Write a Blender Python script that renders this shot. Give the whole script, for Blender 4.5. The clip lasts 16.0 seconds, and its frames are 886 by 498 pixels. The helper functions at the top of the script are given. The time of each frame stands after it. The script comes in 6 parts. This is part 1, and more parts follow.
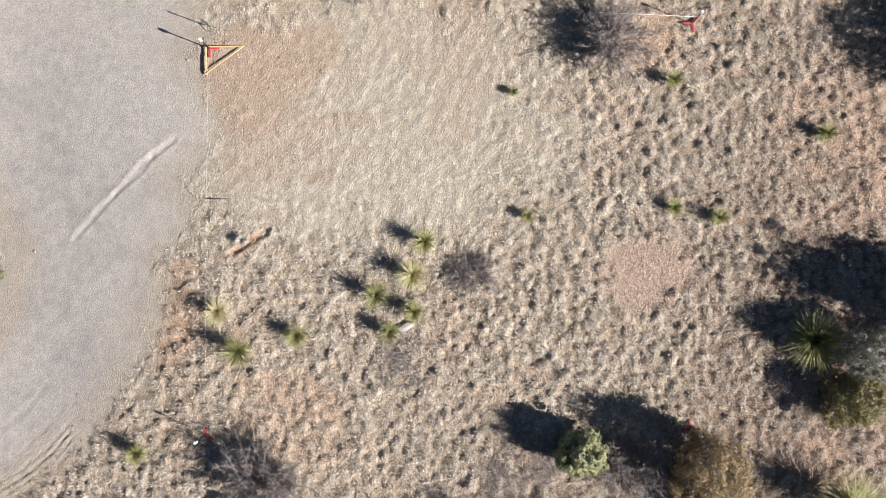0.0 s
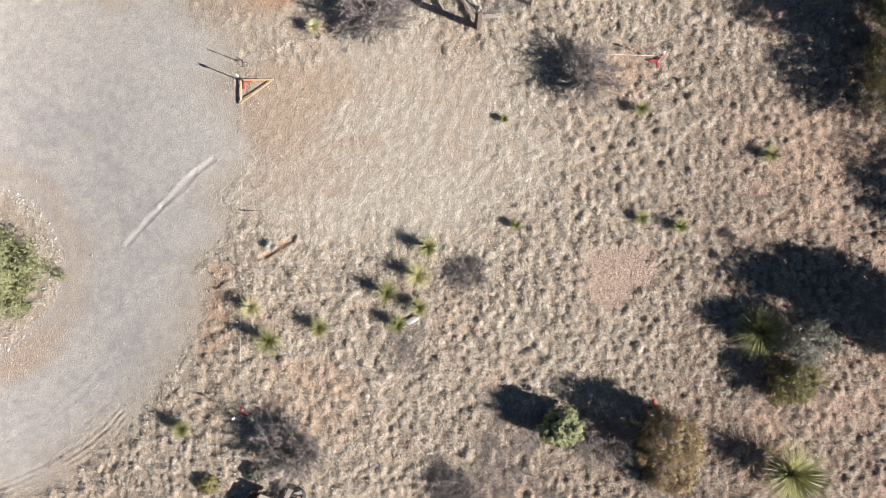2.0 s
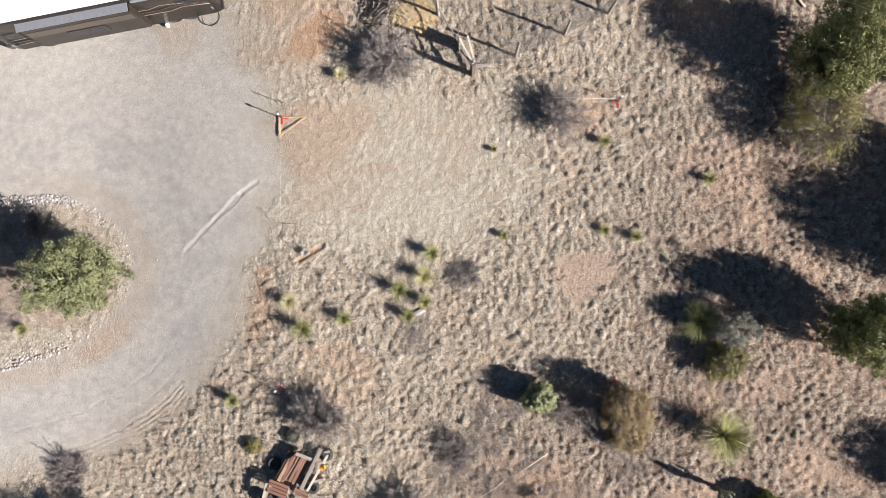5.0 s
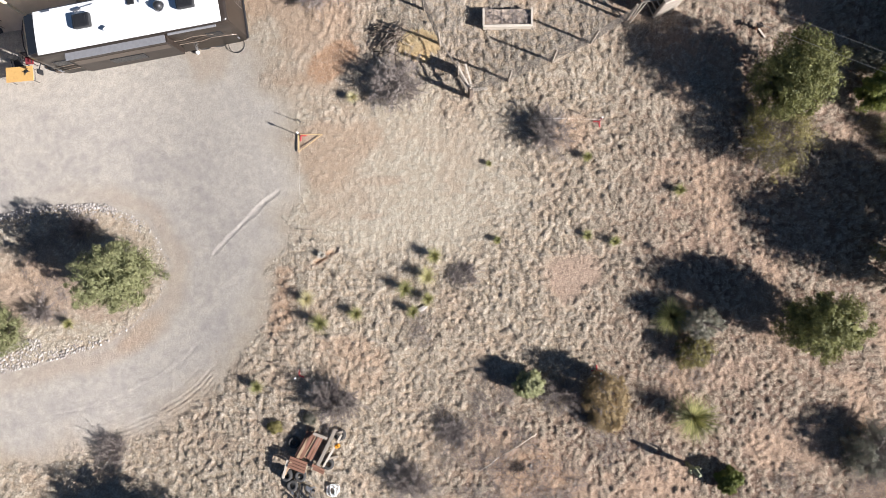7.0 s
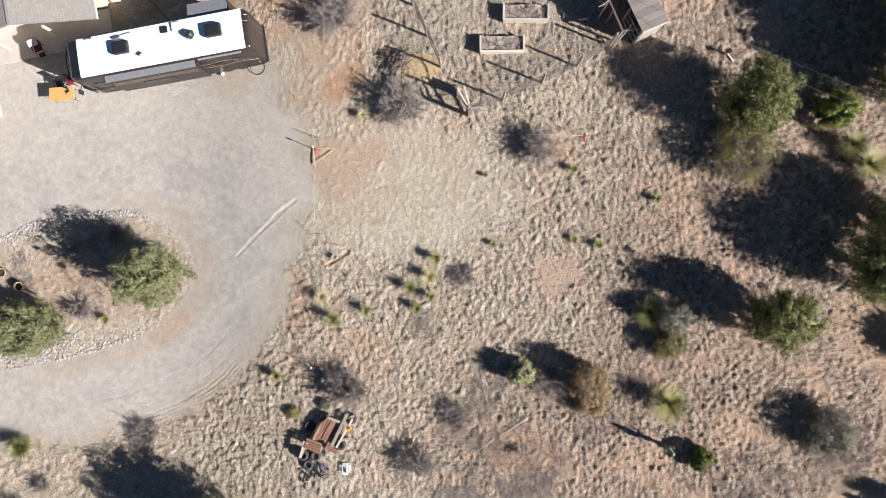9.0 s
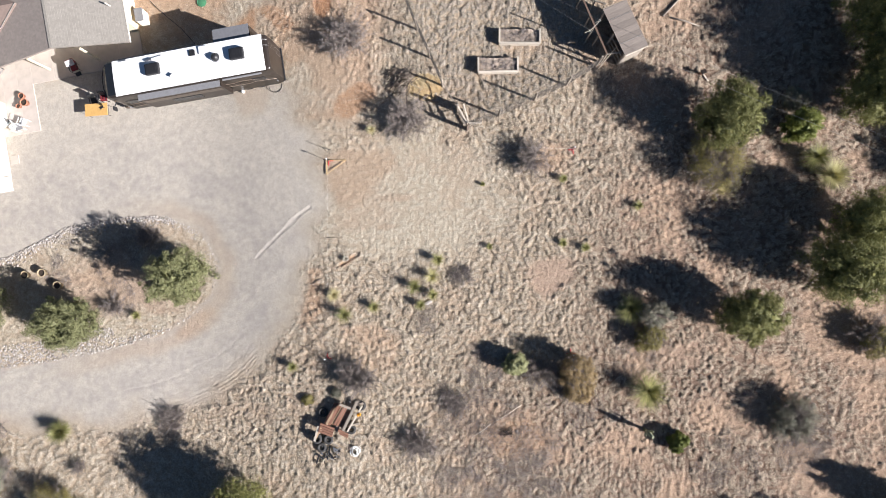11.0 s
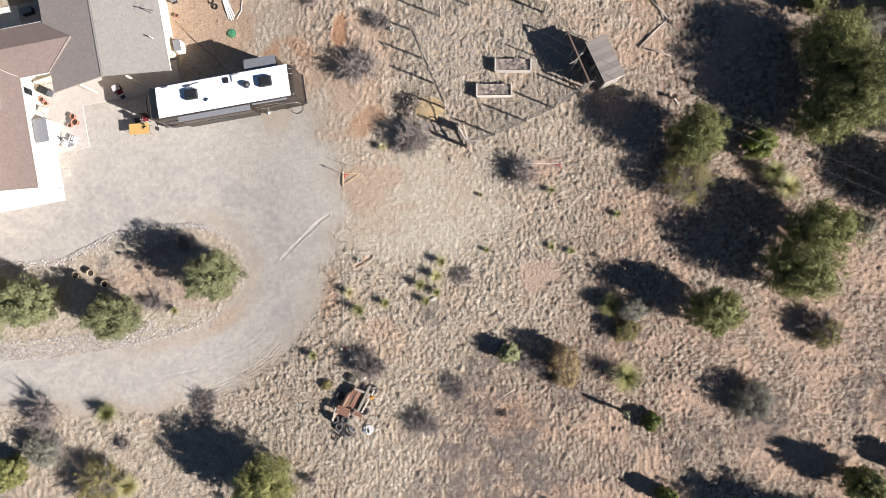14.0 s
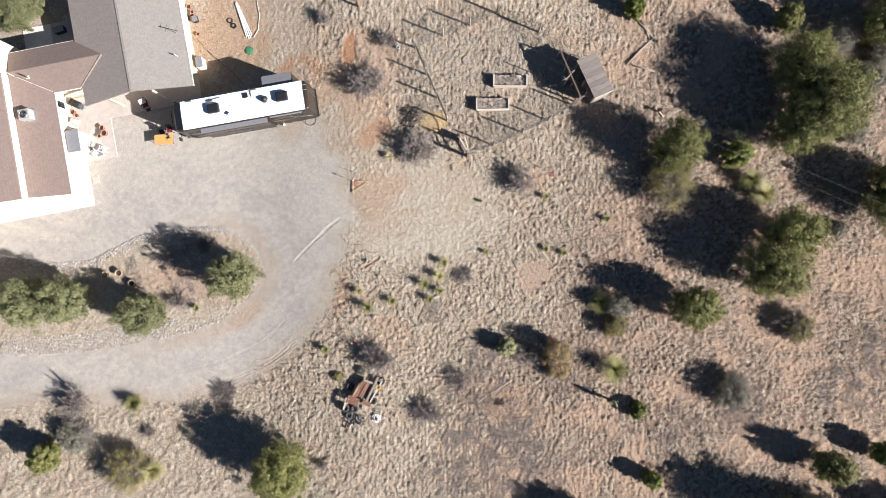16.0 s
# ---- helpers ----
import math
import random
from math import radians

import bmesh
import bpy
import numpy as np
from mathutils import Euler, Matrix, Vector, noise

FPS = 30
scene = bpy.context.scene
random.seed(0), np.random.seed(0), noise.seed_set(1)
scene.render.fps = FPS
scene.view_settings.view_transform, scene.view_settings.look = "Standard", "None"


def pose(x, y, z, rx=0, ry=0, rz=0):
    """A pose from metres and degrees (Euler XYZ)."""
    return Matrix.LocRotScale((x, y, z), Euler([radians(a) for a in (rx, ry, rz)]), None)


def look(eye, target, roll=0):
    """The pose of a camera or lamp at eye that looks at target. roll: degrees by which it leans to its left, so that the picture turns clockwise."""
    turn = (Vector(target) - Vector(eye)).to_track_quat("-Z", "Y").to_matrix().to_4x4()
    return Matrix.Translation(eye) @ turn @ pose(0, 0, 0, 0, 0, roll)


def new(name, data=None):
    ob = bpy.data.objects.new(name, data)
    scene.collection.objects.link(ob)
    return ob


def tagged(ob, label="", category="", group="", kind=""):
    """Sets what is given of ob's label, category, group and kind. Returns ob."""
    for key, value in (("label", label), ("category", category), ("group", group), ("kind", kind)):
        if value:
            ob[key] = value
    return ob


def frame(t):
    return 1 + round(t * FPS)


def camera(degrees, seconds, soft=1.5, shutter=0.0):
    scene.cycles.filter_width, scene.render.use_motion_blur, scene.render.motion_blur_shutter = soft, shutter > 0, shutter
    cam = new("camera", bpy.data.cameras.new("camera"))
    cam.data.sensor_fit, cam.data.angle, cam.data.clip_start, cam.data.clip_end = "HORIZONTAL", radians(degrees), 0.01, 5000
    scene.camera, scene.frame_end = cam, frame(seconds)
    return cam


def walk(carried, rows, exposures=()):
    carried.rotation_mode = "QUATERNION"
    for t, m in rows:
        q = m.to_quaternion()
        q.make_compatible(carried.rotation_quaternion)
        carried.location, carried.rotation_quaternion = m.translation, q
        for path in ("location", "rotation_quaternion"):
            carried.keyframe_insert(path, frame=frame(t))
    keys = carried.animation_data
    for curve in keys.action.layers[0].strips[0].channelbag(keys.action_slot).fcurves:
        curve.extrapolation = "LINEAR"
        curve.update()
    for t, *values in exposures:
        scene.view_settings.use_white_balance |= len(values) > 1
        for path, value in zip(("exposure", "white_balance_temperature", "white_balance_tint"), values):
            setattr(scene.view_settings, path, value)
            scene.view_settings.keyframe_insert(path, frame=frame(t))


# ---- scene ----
cam = camera(73.0, 16.0, 0.8)
PATH = [
    (0.0, -0.036, -0.016, 21.788, 1.300, 1.503, -0.000),
    (0.5, -0.026, 0.013, 22.605, 1.300, 1.499, 0.002),
    (1.0, -0.014, 0.042, 23.554, 1.300, 1.496, 0.005),
    (1.5, -0.001, 0.070, 24.499, 1.300, 1.493, 0.007),
    (2.0, 0.012, 0.098, 25.470, 1.300, 1.490, 0.009),
    (2.5, 0.026, 0.125, 26.453, 1.300, 1.487, 0.011),
    (3.0, 0.040, 0.152, 27.440, 1.300, 1.484, 0.014),
    (3.5, 0.054, 0.178, 28.426, 1.300, 1.481, 0.016),
    (4.0, 0.068, 0.204, 29.422, 1.300, 1.478, 0.018),
    (6.5, 0.134, 0.329, 34.379, 1.300, 1.462, 0.030),
    (7.0, 0.144, 0.352, 35.362, 1.300, 1.459, 0.032),
    (7.5, 0.154, 0.375, 36.349, 1.300, 1.456, 0.034),
    (8.0, 0.162, 0.398, 37.335, 1.300, 1.453, 0.037),
    (8.5, 0.168, 0.421, 38.315, 1.300, 1.450, 0.039),
    (9.0, 0.173, 0.443, 39.295, 1.300, 1.447, 0.041),
    (11.5, 0.166, 0.549, 44.199, 1.300, 1.431, 0.053),
    (12.0, 0.157, 0.569, 45.182, 1.300, 1.428, 0.055),
    (12.5, 0.144, 0.589, 46.122, 1.300, 1.425, 0.057),
    (13.0, 0.129, 0.609, 47.108, 1.300, 1.422, 0.060),
    (13.5, 0.111, 0.628, 48.113, 1.300, 1.419, 0.062),
    (14.0, 0.089, 0.647, 49.097, 1.300, 1.416, 0.064),
    (14.5, 0.063, 0.666, 50.092, 1.300, 1.413, 0.066),
    (15.0, 0.034, 0.684, 51.085, 1.300, 1.410, 0.069),
    (15.5, 0.001, 0.702, 52.087, 1.300, 1.407, 0.071),
    (16.0, -0.036, 0.720, 53.083, 1.300, 1.404, 0.073),
]
walk(cam, [(t, pose(x, y, z, rx, ry, rz)) for t, x, y, z, rx, ry, rz in PATH])

# ---- world, sun ----
SUN_TO = Vector((0.925 * math.cos(radians(27.5)), -0.38 * math.cos(radians(27.5)), math.sin(radians(27.5)))).normalized()
world = bpy.data.worlds.new("sky")
world.use_nodes = True
scene.world = world
wn, wl = world.node_tree.nodes, world.node_tree.links
sky = wn.new("ShaderNodeTexSky")
sky.sky_type, sky.sun_disc = "NISHITA", False
sky.sun_elevation, sky.sun_rotation = radians(27.5), math.atan2(0.925, -0.38)
sky.altitude, sky.ozone_density = 1400, 3.5
wl.new(sky.outputs[0], wn["Background"].inputs[0])
wn["Background"].inputs[1].default_value = 0.0265
sun_data = bpy.data.lights.new("sun", "SUN")
sun_data.energy, sun_data.angle, sun_data.color = 5.0, radians(0.55), (1.0, 0.935, 0.885)
sun = new("sun", sun_data)
sun.matrix_world = look(SUN_TO * 80, (0, 0, 0))
scene.view_settings.exposure = 1.22
scene.view_settings.use_white_balance = True
scene.view_settings.white_balance_temperature = 6150


# ---- small noise tools (numpy) ----
def lattice(ix, iy, seed):
    h = (ix * 374761393 + iy * 668265263 + seed * 974634777) & 0x7FFFFFFF
    h = ((h ^ (h >> 13)) * 1274126177) & 0x7FFFFFFF
    return ((h ^ (h >> 16)) & 0xFFFF) / 65535.0


def vnoise(x, y, size, seed):
    """Value noise, 0 to 1, with bumps of about that size in metres."""
    x, y = np.asarray(x, float) / size, np.asarray(y, float) / size
    ix, iy = np.floor(x).astype(np.int64), np.floor(y).astype(np.int64)
    u, v = x - ix, y - iy
    u, v = u * u * (3 - 2 * u), v * v * (3 - 2 * v)
    a, b = lattice(ix, iy, seed), lattice(ix + 1, iy, seed)
    c, d = lattice(ix, iy + 1, seed), lattice(ix + 1, iy + 1, seed)
    return (a * (1 - u) + b * u) * (1 - v) + (c * (1 - u) + d * u) * v


def smooth(a, b, x):
    u = np.clip((x - a) / (b - a), 0, 1)
    return u * u * (3 - 2 * u)


def poly_distance(x, y, pts):
    """Signed distance to a polygon, positive inside."""
    best, inside = np.full(np.shape(x), 1e9), np.zeros(np.shape(x), bool)
    for (ax, ay), (bx, by) in zip(pts, pts[1:] + pts[:1]):
        dx, dy = bx - ax, by - ay
        u = np.clip(((x - ax) * dx + (y - ay) * dy) / (dx * dx + dy * dy + 1e-9), 0, 1)
        best = np.minimum(best, np.hypot(x - ax - u * dx, y - ay - u * dy))
        if abs(dy) > 1e-9:
            inside ^= ((ay > y) != (by > y)) & (x < ax + (y - ay) * dx / dy)
    return np.where(inside, best, -best)


# ---- the plan of the ground ----
DRIVE = [(-64.27, 17.38), (-34.59, 17.18), (-31.11, 13.90), (-25.08, 14.72), (-17.10, 14.44), (-13.84, 13.13), (-11.66, 9.65), (-10.63, 5.52), (-11.45, 2.51),
         (-12.49, -1.01), (-13.74, -4.15), (-15.63, -6.20), (-17.74, -7.86), (-21.08, -9.53), (-26.30, -10.45), (-36.84, -10.86), (-42.06, -11.27), (-63.45, -12.30)]
ISLAND = [(-58.44, 1.93), (-42.37, 1.21), (-37.05, 0.50), (-33.88, 0.70), (-31.73, 1.72), (-29.17, 3.06), (-24.97, 3.77), (-21.80, 3.87), (-19.11, 2.64), (-17.74, 0.50),
          (-18.05, -1.64), (-19.63, -3.39), (-22.21, -4.72), (-25.38, -5.75), (-28.96, -6.57), (-34.29, -7.38), (-38.99, -7.69), (-42.17, -7.79), (-58.23, -6.97)]
# bare soil: x, y, half length, half width, turn, how bare, how red
SOIL = [(-14.9, 12.9, 1.6, 1.3, 30, 0.75, 0.85), (-12.4, 16.4, 1.6, 1.8, 0, 0.7, 0.85), (6.95, -0.4, 1.75, 1.45, -15, 1.1, 0.1), (7.0, 8.0, 1.5, 1.2, 0, 0.75, 0.7), (12.2, 5.5, 2.2, 1.0, 30, 0.6, 0.3), (15.5, -6.0, 2.2, 1.1, 10, 0.7, 0.3), (-7.3, 6.9, 2.7, 2.4, 20, 0.7, 0.7), (-6.4, 4.3, 2.4, 1.8, 0, 0.38, 0.75), (-10.63, -2.61, 0.9, 2.2, -15, 0.7, 0.95), (-12.69, -6.25, 1.0, 1.6, -40, 0.35, 0.9), (-6.0, -6.3, 2.6, 1.2, -10, 0.5, 0.9), (-7.5, 12.5, 1.9, 1.3, 35, 0.9, 0.85), (-9.82, 19.73, 0.8, 1.7, 0, 1.0, 0.9),
        (-15.63, 18.05, 1.1, 2.0, -15, 0.95, 0.8), (-13.42, 18.77, 1.9, 0.7, -35, 0.9, 0.8), (-14.79, 15.08, 1.8, 0.6, 25, 0.85, 0.75), (-13.74, 17.16, 2.6, 3.6, 0, 0.6, 0.6), (-21.49, 21.99, 5.0, 5.0, 0, 0.92, 0.62), (-15.63, 13.79, 1.9, 1.4, 0, 0.8, 0.5), (-7.9, 0.6, 1.15, 0.34, 33, 1.15, 0.62), (-8.60, 16.51, 4.0, 6.0, 0, 0.75, 0.65), (-12.69, 21.66, 2.6, 2.0, 0, 0.5, 0.5),
        (4.4, -11.9, 3.4, 1.5, 10, 0.85, 0.72), (-5.6, -4.9, 2.4, 1.0, -15, 0.7, 0.75), (-26.10, -1.14, 6.5, 2.4, 0, 0.85, 0.12), (-19.73, -4.41, 2.2, 0.9, 30, 0.7, 0.5),
        (-4.5, 5.2, 1.6, 0.35, 5, 0.55, 0.5), (-5.2, 3.1, 1.1, 0.3, 5, 0.6, 0.5), (-7.6, 3.4, 0.5, 0.4, 0, 0.5, 0.6), (-10.22, -0.30, 0.5, 0.4, 0, 0.8, 0.7)]


def terrain(x, y):
    """The lie of the land: it falls gently to the west and lies flat round the house."""
    return -1.15 * smooth(-7.5, -21.0, np.asarray(x, float))


def zones(x, y):
    wob = (vnoise(x, y, 1.6, 3) - 0.5) * 1.1 + (vnoise(x, y, 0.45, 4) - 0.5) * 0.5
    drive = poly_distance(x, y, DRIVE) + wob
    isle = poly_distance(x, y, ISLAND) + wob * 0.35
    gravel = smooth(-2.4, 0.7, drive) * smooth(0.25, -0.25, isle)
    bare, red = np.zeros_like(gravel), np.zeros_like(gravel)
    for sx, sy, a, b, turn, much, hue in SOIL:
        c, s = math.cos(radians(turn)), math.sin(radians(turn))
        dx, dy = x - sx, y - sy
        d = np.hypot((dx * c + dy * s) / a, (-dx * s + dy * c) / b) + wob * 0.6
        w = much * smooth(1.25, 0.55, d)
        bare, red = np.maximum(bare, w), np.maximum(red, w * hue)
    gravel = gravel * (1 - 0.65 * np.clip(bare, 0, 1))
    fringe = 0.85 * smooth(1.2, 0.2, abs(isle + 0.8)) * smooth(-30, -22, x - 0.4 * y)
    gravel = gravel * (1 - 0.5 * fringe)
    bare, red = np.maximum(bare, fringe), np.maximum(red, 0.72 * fringe)
    # the ground east and south is stonier and pinker, with open soil between the tussocks
    east = smooth(2, 15, x - 0.25 * y + (vnoise(x, y, 5, 8) - 0.5) * 9)
    east = np.maximum(east, 0.8 * smooth(-3, -12, y + (vnoise(x, y, 4, 9) - 0.5) * 7) * smooth(-4, 4, x + (vnoise(x, y, 3, 10) - 0.5) * 4))
    open_soil = smooth(0.50, 0.78, 0.65 * vnoise(x, y, 2.6, 5) + 0.35 * vnoise(x, y, 0.8, 6) + 0.08 * east)
    bare = np.maximum(bare, open_soil * (0.28 + 0.6 * east))
    red = np.maximum(red, open_soil * 0.41)
    smooth_lawn = smooth(1.3, 0.5, np.hypot((x + 4.0) / 8.5, (y - 5.2) / 5.5) + wob * 0.25)
    smooth_lawn = np.maximum(smooth_lawn, 0.8 * smooth(-3.4, -0.6, drive) * smooth(-26, -16, x + 0.8 * y))
    smooth_lawn = np.maximum(smooth_lawn, 0.8 * smooth(1.2, 0.7, np.hypot((x + 19.5) / 6.5, (y - 20.5) / 6.5)))
    smooth_lawn = np.maximum(smooth_lawn, 0.85 * smooth(1.3, 0.6, np.hypot((x + 11.0) / 4.2, (y - 11.5) / 5.5) + wob * 0.25))
    smooth_lawn = np.maximum(smooth_lawn, 0.6 * smooth(-0.3, 0.5, isle))
    return gravel, np.clip(bare, 0, 1) * (1 - 0.8 * gravel), np.clip(red, 0, 1), smooth_lawn, east


def wheel_tracks(x, y):
    """Streaks that follow the drive round its island, 0 to 1."""
    d = poly_distance(x, y, ISLAND)
    around = np.arctan2(y + 1.5, x + 27.0) * 9
    return (0.6 * vnoise(d, around, 0.38, 71) + 0.4 * vnoise(d, around, 1.3, 72)) * (0.35 + 0.65 * smooth(-8.0, -4.0, d))


CELL = 0.32


def tussock_cells(i, j):
    """Centre, size and chance of the grass tussock in a cell of the plot."""
    cx, cy = (i + 0.15 + 0.7 * lattice(i, j, 51)) * CELL, (j + 0.15 + 0.7 * lattice(i, j, 52)) * CELL
    return cx, cy, 0.6 + 0.6 * lattice(i, j, 53), lattice(i, j, 54)


def tussock_share(gravel, bare, lawn):
    return (1 - smooth(0.0, 0.3, gravel)) * (1 - 0.45 * bare) * (1 - smooth(0.85, 1.0, bare)) * (0.9 - 0.25 * lawn)


def tussocks(x, y, gravel, bare, lawn):
    """How high in a tussock a place lies, 0 to 1."""
    best = np.zeros(np.shape(x))
    i0, j0 = np.floor(x / CELL).astype(np.int64), np.floor(y / CELL).astype(np.int64)
    share = tussock_share(gravel, bare, lawn)
    for di in (-1, 0, 1):
        for dj in (-1, 0, 1):
            cx, cy, size, chance = tussock_cells(i0 + di, j0 + dj)
            d2 = ((x - cx) ** 2 + (y - cy) ** 2) / (0.20 * size) ** 2
            best = np.maximum(best, np.where(chance < share, size * np.clip(1 - d2, 0, 1), 0))
    return best


BIG_CELL = 0.36


def big_cells(i, j):
    """Centre, size and chance of the tall tussock in a wider cell."""
    cx, cy = (i + 0.1 + 0.8 * lattice(i, j, 61)) * BIG_CELL, (j + 0.1 + 0.8 * lattice(i, j, 62)) * BIG_CELL
    return cx, cy, 0.4 + 0.9 * lattice(i, j, 63) ** 2.2, lattice(i, j, 64)


def big_share(x, y, gravel, bare, lawn, east):
    patch = smooth(0.3, 0.7, 0.6 * vnoise(x, y, 3.2, 65) + 0.4 * vnoise(x, y, 1.1, 66))
    return (1 - smooth(0.0, 0.25, gravel)) * (1 - smooth(0.45, 0.95, bare)) * (1 - smooth(0.1, 0.8, lawn)) * (0.22 + 0.36 * patch)


def big_tussocks(x, y, gravel, bare, lawn, east):
    best = np.zeros(np.shape(x))
    i0, j0 = np.floor(x / BIG_CELL).astype(np.int64), np.floor(y / BIG_CELL).astype(np.int64)
    share = big_share(x, y, gravel, bare, lawn, east)
    for di in (-1, 0, 1):
        for dj in (-1, 0, 1):
            cx, cy, size, chance = big_cells(i0 + di, j0 + dj)
            d2 = ((x - cx) ** 2 + (y - cy) ** 2) / (0.19 * size) ** 2
            best = np.maximum(best, np.where(chance < share, size * np.clip(1 - d2, 0, 1), 0))
    return best


HOUSE_PLOT = [(-48, 3), (-34.8, 4), (-29.7, 14), (-23.4, 15.9), (-25.6, 29), (-48, 29)]


# a drag mark in the gravel, a scrape in the grass, and the line of the tyre ruts on the bend
DRAG = [(-10.65, 4.55), (-11.5, 3.95), (-13.0, 2.55), (-14.7, 0.85)]
BEND = [(-24.0, -10.75), (-22.2, -10.45), (-20.3, -9.85), (-19.0, -9.3), (-17.7, -8.65), (-16.6, -8.0), (-15.6, -7.2), (-14.8, -6.3)]


def furrows():
    out = [(*a, *b, 0.11, 0.02) for a, b in zip(DRAG, DRAG[1:])] + [(-8.75, 0.1, -7.1, 1.15, 0.10, 0.05)]
    for k, deep in ((-0.62, 0.010), (-0.36, 0.020), (-0.13, 0.026), (0.14, 0.014), (0.75, 0.006), (1.9, 0.007)):
        out += [(ax - 0.45 * k, ay + 0.9 * k, bx - 0.45 * k, by + 0.9 * k, 0.05 + 0.03 * abs(k), deep) for (ax, ay), (bx, by) in zip(BEND[1 if k < 0 else 0:-1], BEND[2 if k < 0 else 1:])]
    return out


def furrow_distance(x, y, ax, ay, bx, by):
    dx, dy = bx - ax, by - ay
    u = np.clip(((x - ax) * dx + (y - ay) * dy) / (dx * dx + dy * dy), 0, 1)
    return np.hypot(x - ax - u * dx, y - ay - u * dy) + 0.16 * (vnoise(x, y, 0.7, 21) - 0.5)


def drag_mark(x, y):
    """Pale dust in the drag mark, 0 to 1."""
    return np.max([smooth(0.22, 0.08, furrow_distance(x, y, *a, *b)) for a, b in zip(DRAG, DRAG[1:])], axis=0)


def ground_height(x, y, gravel, bare, lawn, tuft=0.0, big=0.0):
    rough = (1 - gravel) * (1 - 0.7 * lawn) * smooth(0.0, -0.6, poly_distance(x, y, HOUSE_PLOT))
    h = rough * (0.085 * tuft + 0.075 * big + (1 - 0.6 * bare) * (0.045 * (vnoise(x, y, 0.9, 12) - 0.5) + 0.03 * (vnoise(x, y, 0.33, 11) - 0.5)))
    h = h + rough * (0.042 * (vnoise(x, y, 0.15, 13) - 0.5) + 0.02 * (vnoise(x, y, 0.09, 15) - 0.5)) + gravel * 0.010 * (vnoise(x, y, 0.3, 14) - 0.5)
    for ax, ay, bx, by, wide, deep in furrows():
        d = furrow_distance(x, y, ax, ay, bx, by)
        h = h - deep * smooth(wide * 1.6, wide * 0.4, d) + 0.6 * deep * smooth(wide * 1.0, 0, abs(d - wide * 1.9))
    return h + terrain(x, y)


# ---- mesh tools ----
def quick_mesh(name, verts, faces, mats=(), smooth_faces=False, slots=None):
    """A mesh from numpy arrays: faces is an (n, 3) or (n, 4) array, or a list of such arrays."""
    me = bpy.data.meshes.new(name)
    verts = np.asarray(verts, np.float32).reshape(-1, 3)
    groups = [np.asarray(f, np.int32) for f in (faces if isinstance(faces, list) else [faces]) if len(f)]
    loops = np.concatenate([g.ravel() for g in groups])
    totals = np.concatenate([np.full(len(g), g.shape[1], np.int32) for g in groups])
    me.vertices.add(len(verts))
    me.vertices.foreach_set("co", verts.ravel())
    me.loops.add(len(loops))
    me.loops.foreach_set("vertex_index", loops)
    me.polygons.add(len(totals))
    me.polygons.foreach_set("loop_start", np.concatenate([[0], np.cumsum(totals)[:-1]]).astype(np.int32))
    me.polygons.foreach_set("use_smooth", np.full(len(totals), smooth_faces))
    if slots is not None:
        me.polygons.foreach_set("material_index", np.asarray(slots, np.int32))
    me.update(calc_edges=True)
    for m in mats:
        me.materials.append(m)
    return me


def thing(name, label, category, at=(0, 0, 0), turn=0, group="", kind=""):
    ob = new(name)
    ob.matrix_world = pose(at[0], at[1], at[2] + terrain(at[0], at[1]), 0, 0, turn)
    return tagged(ob, label, category, group, kind)


def part(name, bm, material, parent, label=""):
    me = bpy.data.meshes.new(name)
    bm.to_mesh(me)
    bm.free()
    me.materials.append(material)
    ob = new(name, me)
    ob.parent = parent
    return tagged(ob, label)


def part_mesh(name, me, parent, label="", kind=""):
    ob = new(name, me)
    ob.parent = parent
    return tagged(ob, label, kind=kind)


def box(w, d, h, at=(0, 0, 0), turn=(0, 0, 0), bevel=0.0, bm=None):
    """A box w x d x h standing on at, its edges rounded by bevel; added to bm if one is given."""
    own = bmesh.new()
    bmesh.ops.create_cube(own, size=1, matrix=pose(*at, *turn) @ Matrix.Translation((0, 0, h / 2)) @ Matrix.Diagonal((w, d, h, 1)))
    if bevel > 0:
        bmesh.ops.bevel(own, geom=own.edges[:], offset=bevel, segments=2, affect="EDGES", profile=0.6)
    if bm is None:
        return own
    me = bpy.data.meshes.new("tmp")
    own.to_mesh(me)
    own.free()
    bm.from_mesh(me)
    bpy.data.meshes.remove(me)
    return bm


def rod(a, b, r, r2=None, sides=8, bm=None):
    bm = bm or bmesh.new()
    a, b = Vector(a), Vector(b)
    m = Matrix.Translation((a + b) / 2) @ (b - a).to_track_quat("Z", "Y").to_matrix().to_4x4()
    bmesh.ops.create_cone(bm, cap_ends=True, segments=sides, radius1=r, radius2=r if r2 is None else r2, depth=(b - a).length, matrix=m)
    return bm


def slab(points, low, high, bm=None):
    """A flat-topped prism over a polygon; high may be one height or one for each corner."""
    bm = bm or bmesh.new()
    tops = high if isinstance(high, (list, tuple)) else [high] * len(points)
    lows = low if isinstance(low, (list, tuple)) else [low] * len(points)
    up = [bm.verts.new((x, y, z)) for (x, y), z in zip(points, tops)]
    down = [bm.verts.new((x, y, z)) for (x, y), z in zip(points, lows)]
    bm.faces.new(up)
    bm.faces.new(down[::-1])
    n = len(points)
    for i in range(n):
        bm.faces.new((down[i], down[(i + 1) % n], up[(i + 1) % n], up[i]))
    bmesh.ops.recalc_face_normals(bm, faces=bm.faces[:])
    return bm


